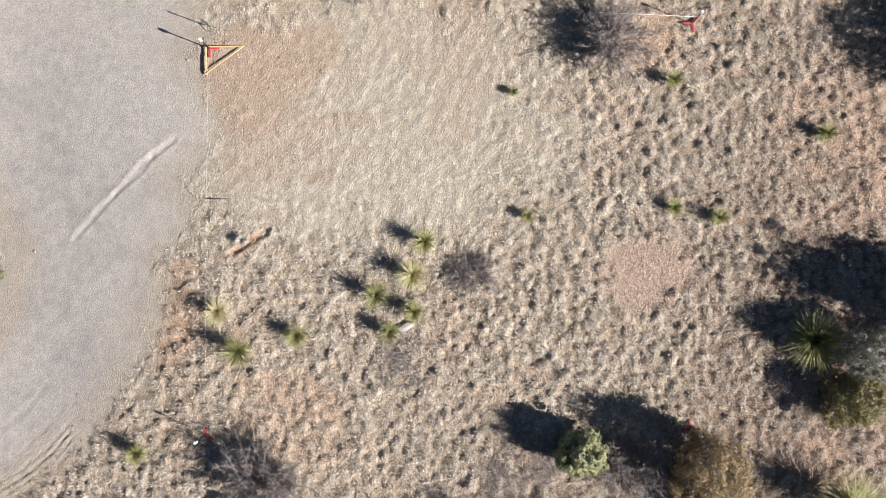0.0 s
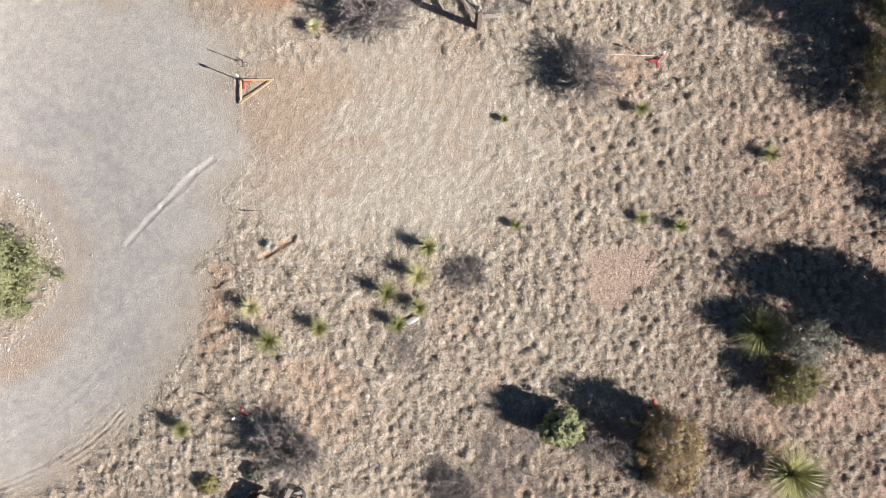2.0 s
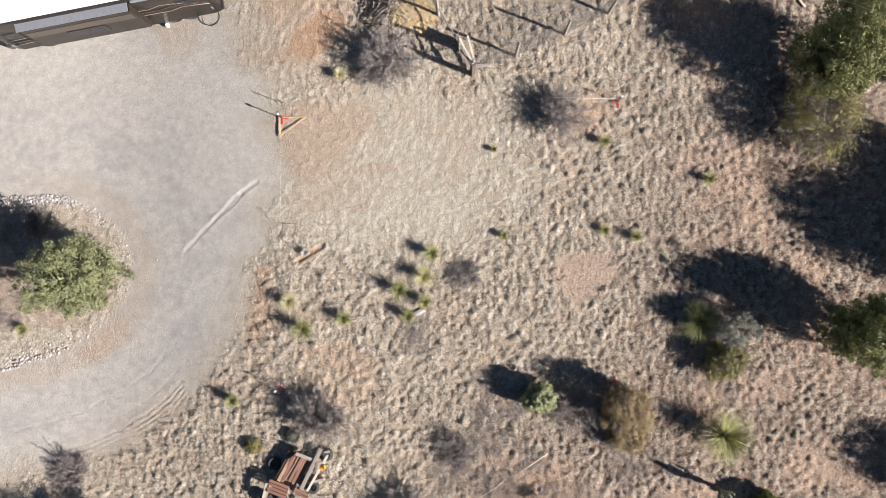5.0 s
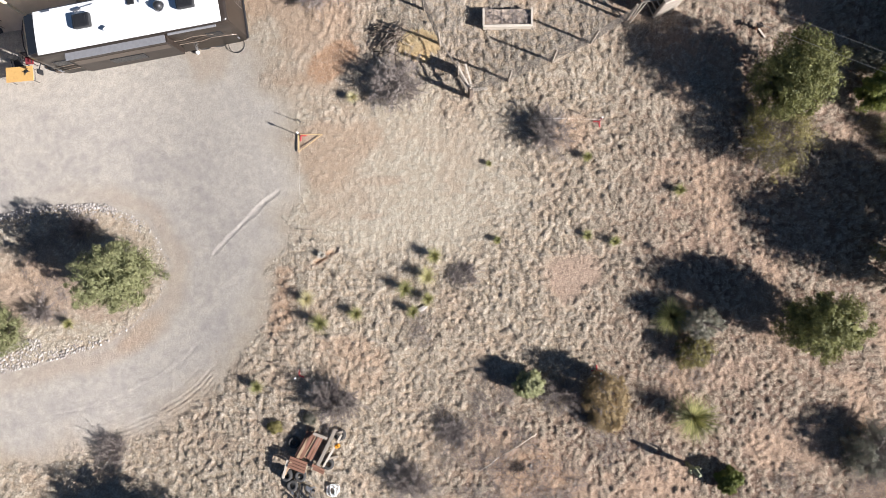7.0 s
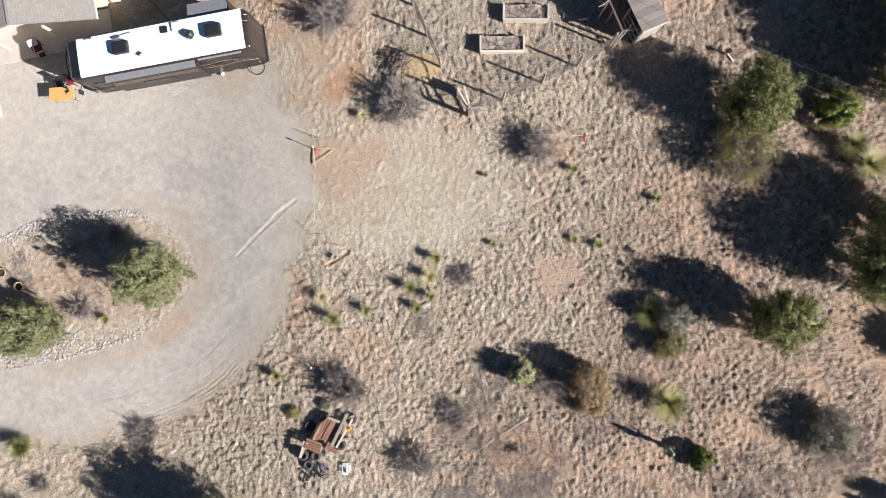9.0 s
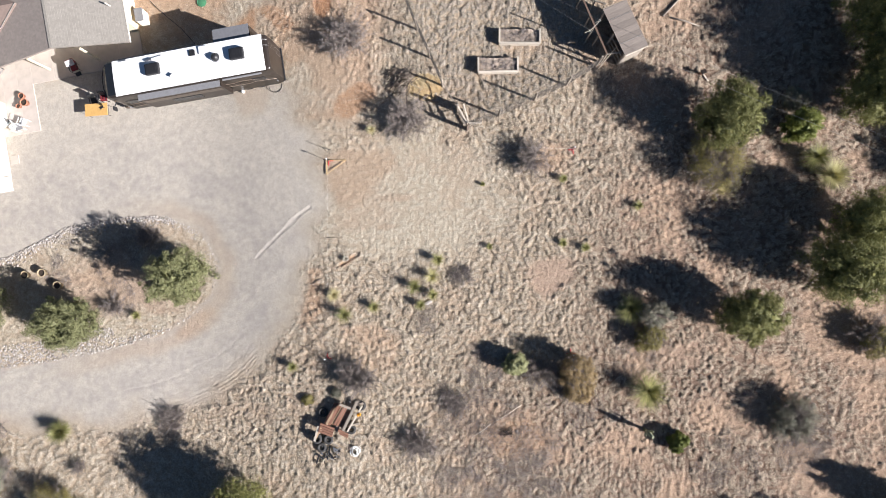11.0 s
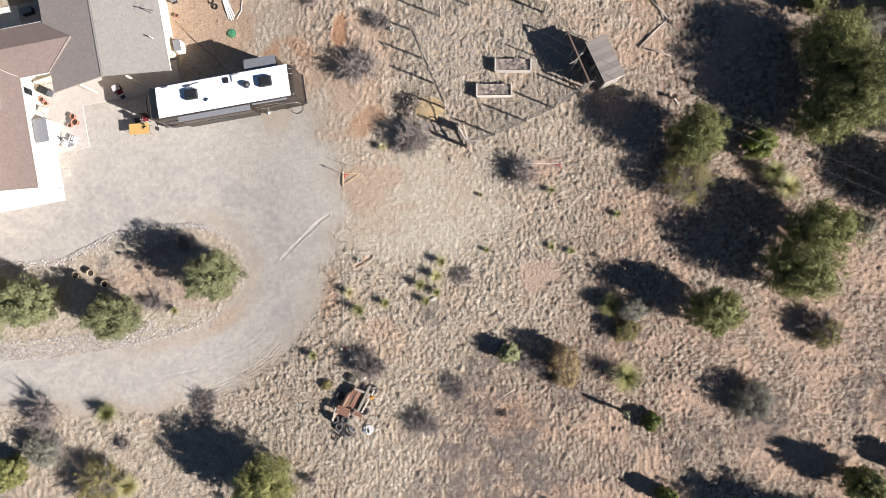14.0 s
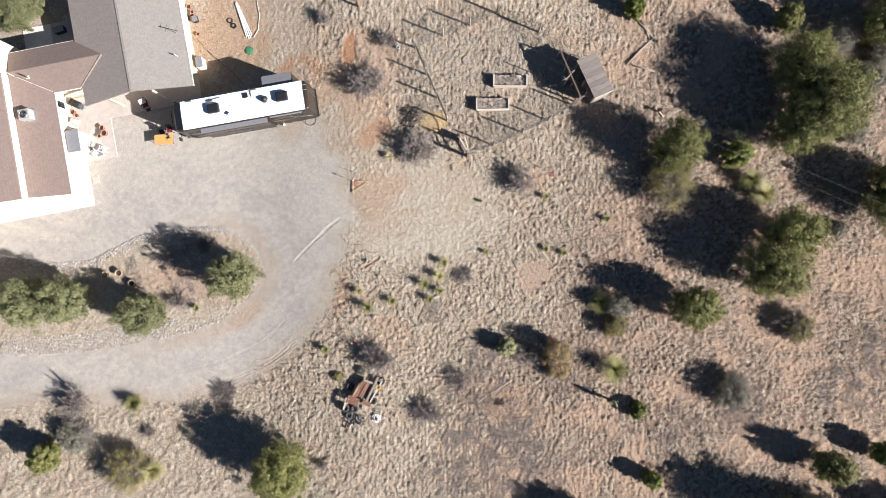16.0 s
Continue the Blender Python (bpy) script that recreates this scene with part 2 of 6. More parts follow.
def torus(r, thick, at=(0, 0, 0), turn=(0, 0, 0), n=28, k=10, bm=None):
    bm = bm or bmesh.new()
    m = pose(*at, *turn)
    rings = [[bm.verts.new(m @ Vector(((r + thick * math.cos(b)) * math.cos(a), (r + thick * math.cos(b)) * math.sin(a), thick * math.sin(b))))
              for b in [2 * math.pi * j / k for j in range(k)]] for a in [2 * math.pi * i / n for i in range(n)]]
    for i in range(n):
        for j in range(k):
            f = bm.faces.new((rings[i][j], rings[(i + 1) % n][j], rings[(i + 1) % n][(j + 1) % k], rings[i][(j + 1) % k]))
            f.smooth = True
    return bm


def lathe(profile, n=20, at=(0, 0, 0), bm=None):
    """Turns (radius, height) pairs round the upright axis."""
    bm = bm or bmesh.new()
    o = Vector(at)
    rings = [[bm.verts.new(o + Vector((r * math.cos(2 * math.pi * i / n), r * math.sin(2 * math.pi * i / n), z))) for i in range(n)] for r, z in profile]
    for a, b in zip(rings, rings[1:]):
        for i in range(n):
            bm.faces.new((a[i], a[(i + 1) % n], b[(i + 1) % n], b[i])).smooth = True
    bm.faces.new(rings[-1])
    bm.faces.new(rings[0][::-1])
    return bm


def tube(points, r, sides=6, bm=None):
    """A bent pipe through points."""
    bm = bm or bmesh.new()
    pts = [Vector(p) for p in points]
    rings = []
    for i, p in enumerate(pts):
        d = (pts[min(i + 1, len(pts) - 1)] - pts[max(i - 1, 0)]).normalized()
        q = d.to_track_quat("Z", "Y")
        rr = r[i] if isinstance(r, (list, tuple)) else r
        rings.append([bm.verts.new(p + q @ Vector((rr * math.cos(2 * math.pi * k / sides), rr * math.sin(2 * math.pi * k / sides), 0))) for k in range(sides)])
    for a, b in zip(rings, rings[1:]):
        for i in range(sides):
            bm.faces.new((a[i], a[(i + 1) % sides], b[(i + 1) % sides], b[i])).smooth = True
    bm.faces.new(rings[0][::-1])
    bm.faces.new(rings[-1])
    return bm


# ---- materials ----
def node_mat(name, rough=0.8, metal=0.0):
    m = bpy.data.materials.new(name)
    m.use_nodes = True
    b = m.node_tree.nodes["Principled BSDF"]
    b.inputs["Roughness"].default_value, b.inputs["Metallic"].default_value = rough, metal
    return m, m.node_tree.nodes, m.node_tree.links, b


def noise_node(n, l, scale, detail=4, coords=None, rough=0.6):
    t = n.new("ShaderNodeTexNoise")
    t.inputs["Scale"].default_value, t.inputs["Detail"].default_value, t.inputs["Roughness"].default_value = scale, detail, rough
    if coords:
        l.new(coords, t.inputs["Vector"])
    return t.outputs["Fac"]


def ramp_node(n, l, fac, stops):
    r = n.new("ShaderNodeValToRGB")
    e = r.color_ramp.elements
    for i, (p, c) in enumerate(stops):
        el = e[i] if i < 2 else e.new(p)
        el.position, el.color = p, (*c, 1)
    l.new(fac, r.inputs[0])
    return r.outputs[0]


def mix_node(n, l, fac, a, b, mode="MIX"):
    m = n.new("ShaderNodeMix")
    m.data_type, m.blend_type = "RGBA", mode
    for sock, v in ((m.inputs[0], fac), (m.inputs[6], a), (m.inputs[7], b)):
        if isinstance(v, (int, float)):
            sock.default_value = v
        elif isinstance(v, tuple):
            sock.default_value = (*v, 1)
        else:
            l.new(v, sock)
    return m.outputs[2]


def math_node(n, l, op, a, b=0.0, clamp=False):
    m = n.new("ShaderNodeMath")
    m.operation, m.use_clamp = op, clamp
    for sock, v in zip(m.inputs, (a, b)):
        if isinstance(v, (int, float)):
            sock.default_value = v
        else:
            l.new(v, sock)
    return m.outputs[0]


def bump_node(n, l, b, height, strength=0.5, dist=0.02):
    u = n.new("ShaderNodeBump")
    u.inputs["Strength"].default_value, u.inputs["Distance"].default_value = strength, dist
    l.new(height, u.inputs["Height"])
    l.new(u.outputs[0], b.inputs["Normal"])


def plain(name, colour, rough=0.7, metal=0.0, vary=0.25, scale=6.0, grain=60.0, bump=0.15):
    """Paint, plastic, plaster and the like: a colour with stains at one scale and grain at another."""
    m, n, l, b = node_mat(name, rough, metal)
    pos = n.new("ShaderNodeTexCoord").outputs["Object"]
    big, fine = noise_node(n, l, scale, 4, pos), noise_node(n, l, grain, 3, pos)
    both = math_node(n, l, "ADD", math_node(n, l, "MULTIPLY", big, 0.65), math_node(n, l, "MULTIPLY", fine, 0.35))
    lo, hi = tuple(c * (1 - vary) for c in colour), tuple(min(1, c * (1 + vary)) for c in colour)
    l.new(ramp_node(n, l, both, ((0.3, lo), (0.7, hi))), b.inputs["Base Color"])
    if bump:
        bump_node(n, l, b, fine, bump, 0.01)
    return m


def leaf_mat(name, dark, mid, light, rough=0.55, through_light=0.25):
    m, n, l, b = node_mat(name, rough)
    geo = n.new("ShaderNodeNewGeometry")
    obj = n.new("ShaderNodeObjectInfo")
    col = ramp_node(n, l, geo.outputs["Random Per Island"], ((0.0, dark), (1.0, light), (0.5, mid)))
    pos = n.new("ShaderNodeTexCoord").outputs["Object"]
    patch = noise_node(n, l, 1.3, 3, pos)
    col = mix_node(n, l, math_node(n, l, "MULTIPLY", patch, 0.6), col, light, "MIX")
    col = mix_node(n, l, math_node(n, l, "MULTIPLY", obj.outputs["Random"], 0.35), col, dark, "MIX")
    l.new(col, b.inputs["Base Color"])
    b.inputs["Specular IOR Level"].default_value = 0.3
    tr = n.new("ShaderNodeBsdfTranslucent")
    l.new(col, tr.inputs["Color"])
    mx = n.new("ShaderNodeMixShader")
    mx.inputs[0].default_value = through_light
    l.new(b.outputs[0], mx.inputs[1])
    l.new(tr.outputs[0], mx.inputs[2])
    l.new(mx.outputs[0], n["Material Output"].inputs[0])
    return m


def wood_mat(name, colour, rough=0.8, vary=0.35):
    m, n, l, b = node_mat(name, rough)
    tc = n.new("ShaderNodeTexCoord").outputs["Object"]
    mp = n.new("ShaderNodeMapping")
    mp.inputs["Scale"].default_value = (2.0, 28.0, 28.0)
    l.new(tc, mp.inputs[0])
    grain = noise_node(n, l, 1.0, 5, mp.outputs[0], 0.7)
    obj = n.new("ShaderNodeObjectInfo")
    lo, hi = tuple(c * (1 - vary) for c in colour), tuple(min(1, c * (1 + vary)) for c in colour)
    col = ramp_node(n, l, grain, ((0.3, lo), (0.7, hi)))
    col = mix_node(n, l, math_node(n, l, "MULTIPLY", obj.outputs["Random"], 0.45), col, tuple(c * 0.45 for c in colour))
    l.new(col, b.inputs["Base Color"])
    bump_node(n, l, b, grain, 0.3, 0.01)
    return m


def ground_mat():
    m, n, l, b = node_mat("dry_ground", 0.95)
    b.inputs["Specular IOR Level"].default_value = 0.1
    pos = n.new("ShaderNodeTexCoord").outputs["Object"]
    def attr(name):
        a = n.new("ShaderNodeAttribute")
        a.attribute_name = name
        return a.outputs["Fac"]
    gravel, bare, red, lawn, east, tuft, track = (attr(k) for k in ("gravel", "bare", "red", "lawn", "east", "tuft", "track"))
    fine, mid, wide = noise_node(n, l, 26, 5, pos, 0.7), noise_node(n, l, 4.5, 4, pos), noise_node(n, l, 0.55, 4, pos)
    speck = n.new("ShaderNodeTexVoronoi")
    speck.inputs["Scale"].default_value = 17
    l.new(pos, speck.inputs["Vector"])
    sep = n.new("ShaderNodeSeparateColor")
    l.new(speck.outputs["Color"], sep.inputs[0])
    grain = math_node(n, l, "ADD", math_node(n, l, "MULTIPLY", fine, 0.6), math_node(n, l, "MULTIPLY", mid, 0.4))
    thatch = ramp_node(n, l, grain, ((0.28, (0.33, 0.28, 0.22)), (0.70, (0.70, 0.625, 0.515)), (0.5, (0.55, 0.482, 0.39))))
    ash = ramp_node(n, l, grain, ((0.28, (0.31, 0.283, 0.243)), (0.70, (0.605, 0.56, 0.49))))
    straw = mix_node(n, l, math_node(n, l, "MULTIPLY", wide, 0.8), thatch, ash)
    litter = ramp_node(n, l, grain, ((0.25, (0.27, 0.22, 0.165)), (0.75, (0.56, 0.47, 0.365))))
    east_litter = ramp_node(n, l, grain, ((0.25, (0.115, 0.08, 0.063)), (0.75, (0.335, 0.245, 0.19))))
    litter = mix_node(n, l, east, litter, east_litter)
    cover = math_node(n, l, "ADD", math_node(n, l, "MULTIPLY", tuft, 1.6), math_node(n, l, "MULTIPLY", lawn, 0.55), True)
    blotch = ramp_node(n, l, noise_node(n, l, 1.1, 5, pos, 0.65), ((0.38, (0.30, 0.27, 0.25)), (0.62, (1.0, 1.0, 1.0))))
    straw = mix_node(n, l, math_node(n, l, "MULTIPLY", math_node(n, l, "SUBTRACT", 1.0, lawn, True), 0.55), straw, mix_node(n, l, 1.0, straw, blotch, "MULTIPLY"))
    # Ground in the garden goes greyer and darker, with the netting's shade painted in.
    straw = mix_node(n, l, math_node(n, l, "MULTIPLY", attr("garden"), 0.75), straw, mix_node(n, l, 1.0, ash, (0.68, 0.67, 0.675), "MULTIPLY"))
    straw = mix_node(n, l, math_node(n, l, "MULTIPLY", east, 0.8), straw, mix_node(n, l, 1.0, straw, (0.83, 0.77, 0.735), "MULTIPLY"))
    grass = mix_node(n, l, cover, litter, straw)
    tan_soil = ramp_node(n, l, grain, ((0.28, (0.22, 0.163, 0.13)), (0.72, (0.54, 0.425, 0.34))))
    red_soil = ramp_node(n, l, grain, ((0.28, (0.33, 0.215, 0.137)), (0.72, (0.64, 0.45, 0.295))))
    soil = mix_node(n, l, math_node(n, l, "MULTIPLY", red, 0.9, True), tan_soil, red_soil)
    rust = n.new("ShaderNodeMapRange")
    rust.inputs[1].default_value, rust.inputs[2].default_value = 0.55, 1.0
    l.new(red, rust.inputs[0])
    rust_soil = ramp_node(n, l, grain, ((0.28, (0.26, 0.125, 0.06)), (0.72, (0.51, 0.285, 0.17))))
    soil = mix_node(n, l, rust.outputs[0], soil, rust_soil)
    stones = math_node(n, l, "GREATER_THAN", sep.outputs[0], 0.86)
    soil = mix_node(n, l, math_node(n, l, "MULTIPLY", stones, 0.45), soil, (0.50, 0.40, 0.33))
    field = mix_node(n, l, bare, grass, soil)
    pebble = n.new("ShaderNodeTexVoronoi")
    pebble.inputs["Scale"].default_value = 31
    l.new(pos, pebble.inputs["Vector"])
    psep = n.new("ShaderNodeSeparateColor")
    l.new(pebble.outputs["Color"], psep.inputs[0])
    gv = math_node(n, l, "ADD", math_node(n, l, "MULTIPLY", psep.outputs[0], 0.5), math_node(n, l, "MULTIPLY", fine, 0.5))
    stone = ramp_node(n, l, gv, ((0.2, (0.30, 0.272, 0.234)), (0.8, (0.65, 0.597, 0.52)), (0.5, (0.485, 0.445, 0.386))))
    dusty = mix_node(n, l, math_node(n, l, "MULTIPLY", wide, 0.55), stone, (0.44, 0.39, 0.335))
    dusty = mix_node(n, l, math_node(n, l, "MULTIPLY", track, 0.7), dusty, (0.31, 0.285, 0.27))
    mottle = ramp_node(n, l, noise_node(n, l, 2.4, 6, pos, 0.75), ((0.35, (0.84, 0.84, 0.85)), (0.65, (1.10, 1.09, 1.07))))
    dusty = mix_node(n, l, 1.0, dusty, mottle, "MULTIPLY")
    dusty = mix_node(n, l, math_node(n, l, "MULTIPLY", attr("drag"), 0.25), dusty, (0.60, 0.54, 0.485))
    clump = n.new("ShaderNodeTexVoronoi")
    clump.inputs["Scale"].default_value = 6.4
    warp = n.new("ShaderNodeVectorMath")
    warp.operation = "MULTIPLY_ADD"
    tex = n.new("ShaderNodeTexNoise")
    tex.inputs["Scale"].default_value = 7.0
    l.new(pos, tex.inputs["Vector"])
    l.new(tex.outputs["Color"], warp.inputs[0])
    warp.inputs[1].default_value = (0.12, 0.12, 0.0)
    l.new(pos, warp.inputs[2])
    l.new(warp.outputs[0], clump.inputs["Vector"])
    # Darkens gaps between clumps: bare soil there, plus crevice shade put into the colour.
    gap = ramp_node(n, l, clump.outputs["Distance"], ((0.42, (1.0, 1.0, 1.0)), (0.78, (0.5, 0.44, 0.40))))
    open_field = math_node(n, l, "SUBTRACT", 1.0, math_node(n, l, "ADD", math_node(n, l, "ADD", math_node(n, l, "MULTIPLY", lawn, 0.75), math_node(n, l, "MULTIPLY", bare, 0.5)), gravel), True)
    field = mix_node(n, l, math_node(n, l, "MULTIPLY", open_field, 0.3), field, mix_node(n, l, 1.0, field, gap, "MULTIPLY"))
    strew = noise_node(n, l, 10.0, 6, warp.outputs[0], 0.72)
    dapple = ramp_node(n, l, strew, ((0.36, (0.64, 0.61, 0.59)), (0.62, (1.24, 1.22, 1.18))))
    field = mix_node(n, l, math_node(n, l, "SUBTRACT", 0.85, math_node(n, l, "MULTIPLY", lawn, 0.4)), field, mix_node(n, l, 1.0, field, dapple, "MULTIPLY"))
    crisp = ramp_node(n, l, noise_node(n, l, 21.0, 3, pos, 0.6), ((0.38, (0.68, 0.665, 0.65)), (0.62, (1.24, 1.23, 1.21))))
    field = mix_node(n, l, math_node(n, l, "SUBTRACT", 0.8, math_node(n, l, "MULTIPLY", lawn, 0.3)), field, mix_node(n, l, 1.0, field, crisp, "MULTIPLY"))
    field = mix_node(n, l, math_node(n, l, "MULTIPLY", lawn, 0.8), field, mix_node(n, l, 1.0, field, (0.80, 0.80, 0.765), "MULTIPLY"))
    col = mix_node(n, l, gravel, field, dusty)
    l.new(col, b.inputs["Base Color"])
    rough_h = math_node(n, l, "ADD", math_node(n, l, "MULTIPLY", fine, 0.7), math_node(n, l, "MULTIPLY", speck.outputs["Distance"], 0.5))
    rough_h = math_node(n, l, "MULTIPLY", rough_h, math_node(n, l, "SUBTRACT", 1.0, math_node(n, l, "MULTIPLY", lawn, 0.5)))
    rough_h = math_node(n, l, "SUBTRACT", rough_h, math_node(n, l, "MULTIPLY", math_node(n, l, "MULTIPLY", clump.outputs["Distance"], open_field), 0.6))
    gravel_h = math_node(n, l, "SUBTRACT", math_node(n, l, "MULTIPLY", fine, 0.24), math_node(n, l, "MULTIPLY", pebble.outputs["Distance"], 0.17))
    pick = n.new("ShaderNodeMix")
    l.new(gravel, pick.inputs[0])
    l.new(rough_h, pick.inputs[2])
    l.new(gravel_h, pick.inputs[3])
    bump_node(n, l, b, pick.outputs[0], 0.9, 0.075)
    return m


GROUND = ground_mat()
STRAW = leaf_mat("dry_grass", (0.36, 0.305, 0.235), (0.56, 0.487, 0.388), (0.76, 0.675, 0.55), 0.8, 0.3)
LEAF = {"green": leaf_mat("juniper_leaf", (0.07, 0.077, 0.030), (0.17, 0.172, 0.060), (0.31, 0.30, 0.10), 0.6, 0.15),
        "lime": leaf_mat("bright_leaf", (0.08, 0.10, 0.025), (0.17, 0.20, 0.045), (0.275, 0.29, 0.08)),
        "sage": leaf_mat("oak_leaf", (0.095, 0.10, 0.048), (0.19, 0.198, 0.092), (0.33, 0.33, 0.165)),
        "olive": leaf_mat("olive_leaf", (0.11, 0.10, 0.04), (0.24, 0.21, 0.085), (0.42, 0.355, 0.13), 0.6, 0.12),
        "rust": leaf_mat("rust_leaf", (0.19, 0.13, 0.065), (0.36, 0.265, 0.135), (0.54, 0.42, 0.235)),
        "pale": leaf_mat("pale_green_leaf", (0.22, 0.23, 0.11), (0.38, 0.385, 0.20), (0.58, 0.57, 0.33)),
        "grey": leaf_mat("grey_leaf", (0.14, 0.135, 0.10), (0.25, 0.24, 0.18), (0.36, 0.345, 0.27))}
BLADE = {"green": leaf_mat("yucca_green", (0.08, 0.09, 0.03), (0.22, 0.22, 0.08), (0.47, 0.44, 0.19), 0.45, 0.15),
         "pale": leaf_mat("yucca_pale", (0.22, 0.205, 0.075), (0.43, 0.395, 0.165), (0.64, 0.59, 0.32), 0.5, 0.15),
         "gold": leaf_mat("yucca_gold", (0.36, 0.31, 0.14), (0.58, 0.51, 0.27), (0.76, 0.70, 0.46), 0.5, 0.1),
         "white": leaf_mat("yucca_dead", (0.35, 0.32, 0.26), (0.55, 0.51, 0.44), (0.70, 0.66, 0.58), 0.6, 0.1)}
TWIG = leaf_mat("bare_twig", (0.105, 0.085, 0.076), (0.22, 0.183, 0.168), (0.39, 0.34, 0.31), 0.85, 0.0)
BARK = wood_mat("bark", (0.12, 0.09, 0.07), 0.95)

# ---- the ground: one sheet, fine near the plot, wide out to the horizon ----
GARDEN = [(0.8, 10.25), (10.1, 14.7), (9.6, 18.6), (3.4, 23.0), (-3.8, 19.7), (-0.9, 13.3)]


def axis(lo, hi, near_lo, near_hi):
    far = np.array([2.0, 6, 14, 30, 70, 160, 400, 1000, 2500])
    return np.concatenate([lo - far[::-1], np.arange(lo, near_lo, 0.115), np.arange(near_lo, near_hi, 0.08), np.arange(near_hi, hi + 0.1, 0.115), hi + 0.1 + far])


def build_ground():
    xs, ys = axis(-46, 42, -17, 19), axis(-26, 30, -13, 11)
    gx, gy = np.meshgrid(xs, ys)
    jx = gx + np.where(abs(gx) < 45, (vnoise(gx, gy, 0.1, 31) - 0.5) * 0.05, 0)
    jy = gy + np.where(abs(gy) < 25, (vnoise(gx, gy, 0.1, 32) - 0.5) * 0.05, 0)
    gravel, bare, red, lawn, east = zones(jx, jy)
    tuft = tussocks(jx, jy, gravel, bare, lawn)
    big = big_tussocks(jx, jy, gravel, bare, lawn, east)
    z = ground_height(jx, jy, gravel, bare, lawn, tuft, big)
    tuft = np.maximum(tuft, big)
    w, h = len(xs), len(ys)
    i = np.arange(w * h).reshape(h, w)
    faces = np.stack([i[:-1, :-1], i[:-1, 1:], i[1:, 1:], i[1:, :-1]], -1).reshape(-1, 4)
    me = quick_mesh("ground", np.stack([jx, jy, z], -1), faces, [GROUND], True)
    for key, values in (("gravel", gravel), ("bare", bare), ("red", red), ("lawn", lawn), ("east", east), ("tuft", tuft), ("track", wheel_tracks(jx, jy)), ("drag", drag_mark(jx, jy)), ("garden", smooth(-0.4, 0.6, poly_distance(jx, jy, GARDEN)))):
        me.attributes.new(key, "FLOAT", "POINT").data.foreach_set("value", values.ravel().astype(np.float32))
    tagged(new("ground", me), "dry tan grassland with red soil and a grey gravel drive", "ground", kind="structure")


def blades(centres, lengths, count, spread, width, rng, lift=0.6, curve=0.5):
    """Bent blades, each of two triangles and a quad's worth of width, fanned about every centre. Returns verts and faces."""
    n = len(centres) * count
    c, ln = np.repeat(centres, count, 0), np.repeat(lengths, count) * rng.uniform(0.6, 1.15, n)
    a, e = rng.uniform(0, 2 * np.pi, n), lift + rng.uniform(-0.35, 0.35, n)
    e = np.clip(e, -0.45, 1.5)
    d = np.stack([np.cos(a), np.sin(a)], -1)
    side = np.stack([-d[:, 1], d[:, 0], np.zeros(n)], -1) * (width * rng.uniform(0.6, 1.3, n))[:, None]
    base = c + np.concatenate([d * (spread * rng.uniform(0, 1, n))[:, None], np.zeros((n, 1))], 1)
    mid = base + np.concatenate([d * (ln * 0.5 * np.cos(e))[:, None], (ln * 0.5 * np.sin(e))[:, None]], 1)
    e2 = e - curve
    tip = mid + np.concatenate([d * (ln * 0.5 * np.cos(e2))[:, None], (ln * 0.5 * np.sin(e2))[:, None]], 1)
    v = np.stack([base - side, base + side, mid + side * 0.9, mid - side * 0.9, tip], 1).reshape(-1, 3)
    k = np.arange(n)[:, None] * 5
    return v, [k + np.array([[0, 1, 2, 3]]), k + np.array([[3, 2, 4]])]


def straws(centres, lengths, counts, spread, width, rng):
    """Straight thin blades of one triangle each, leaning out of every tuft."""
    c, ln = np.repeat(centres, counts, 0), np.repeat(lengths, counts)
    n = len(c)
    ln = ln * rng.uniform(0.5, 1.2, n)
    a, e = rng.uniform(0, 2 * np.pi, n), np.clip(rng.normal(0.85, 0.4, n), 0.05, 1.5)
    d = np.stack([np.cos(a), np.sin(a), np.zeros(n)], -1)
    base = c + d * (spread * np.sqrt(rng.uniform(0, 1, n)))[:, None]
    w = rng.uniform(0.6, 1.4, n) * width
    tw = rng.uniform(0, np.pi, n)
    side = np.stack([np.cos(tw), np.sin(tw), np.zeros(n)], -1) * w[:, None]
    tip = base + d * (ln * np.cos(e))[:, None] + np.stack([np.zeros(n), np.zeros(n), ln * np.sin(e)], -1)
    return np.stack([base - side, base + side, tip], 1).reshape(-1, 3), np.arange(n * 3).reshape(-1, 3)


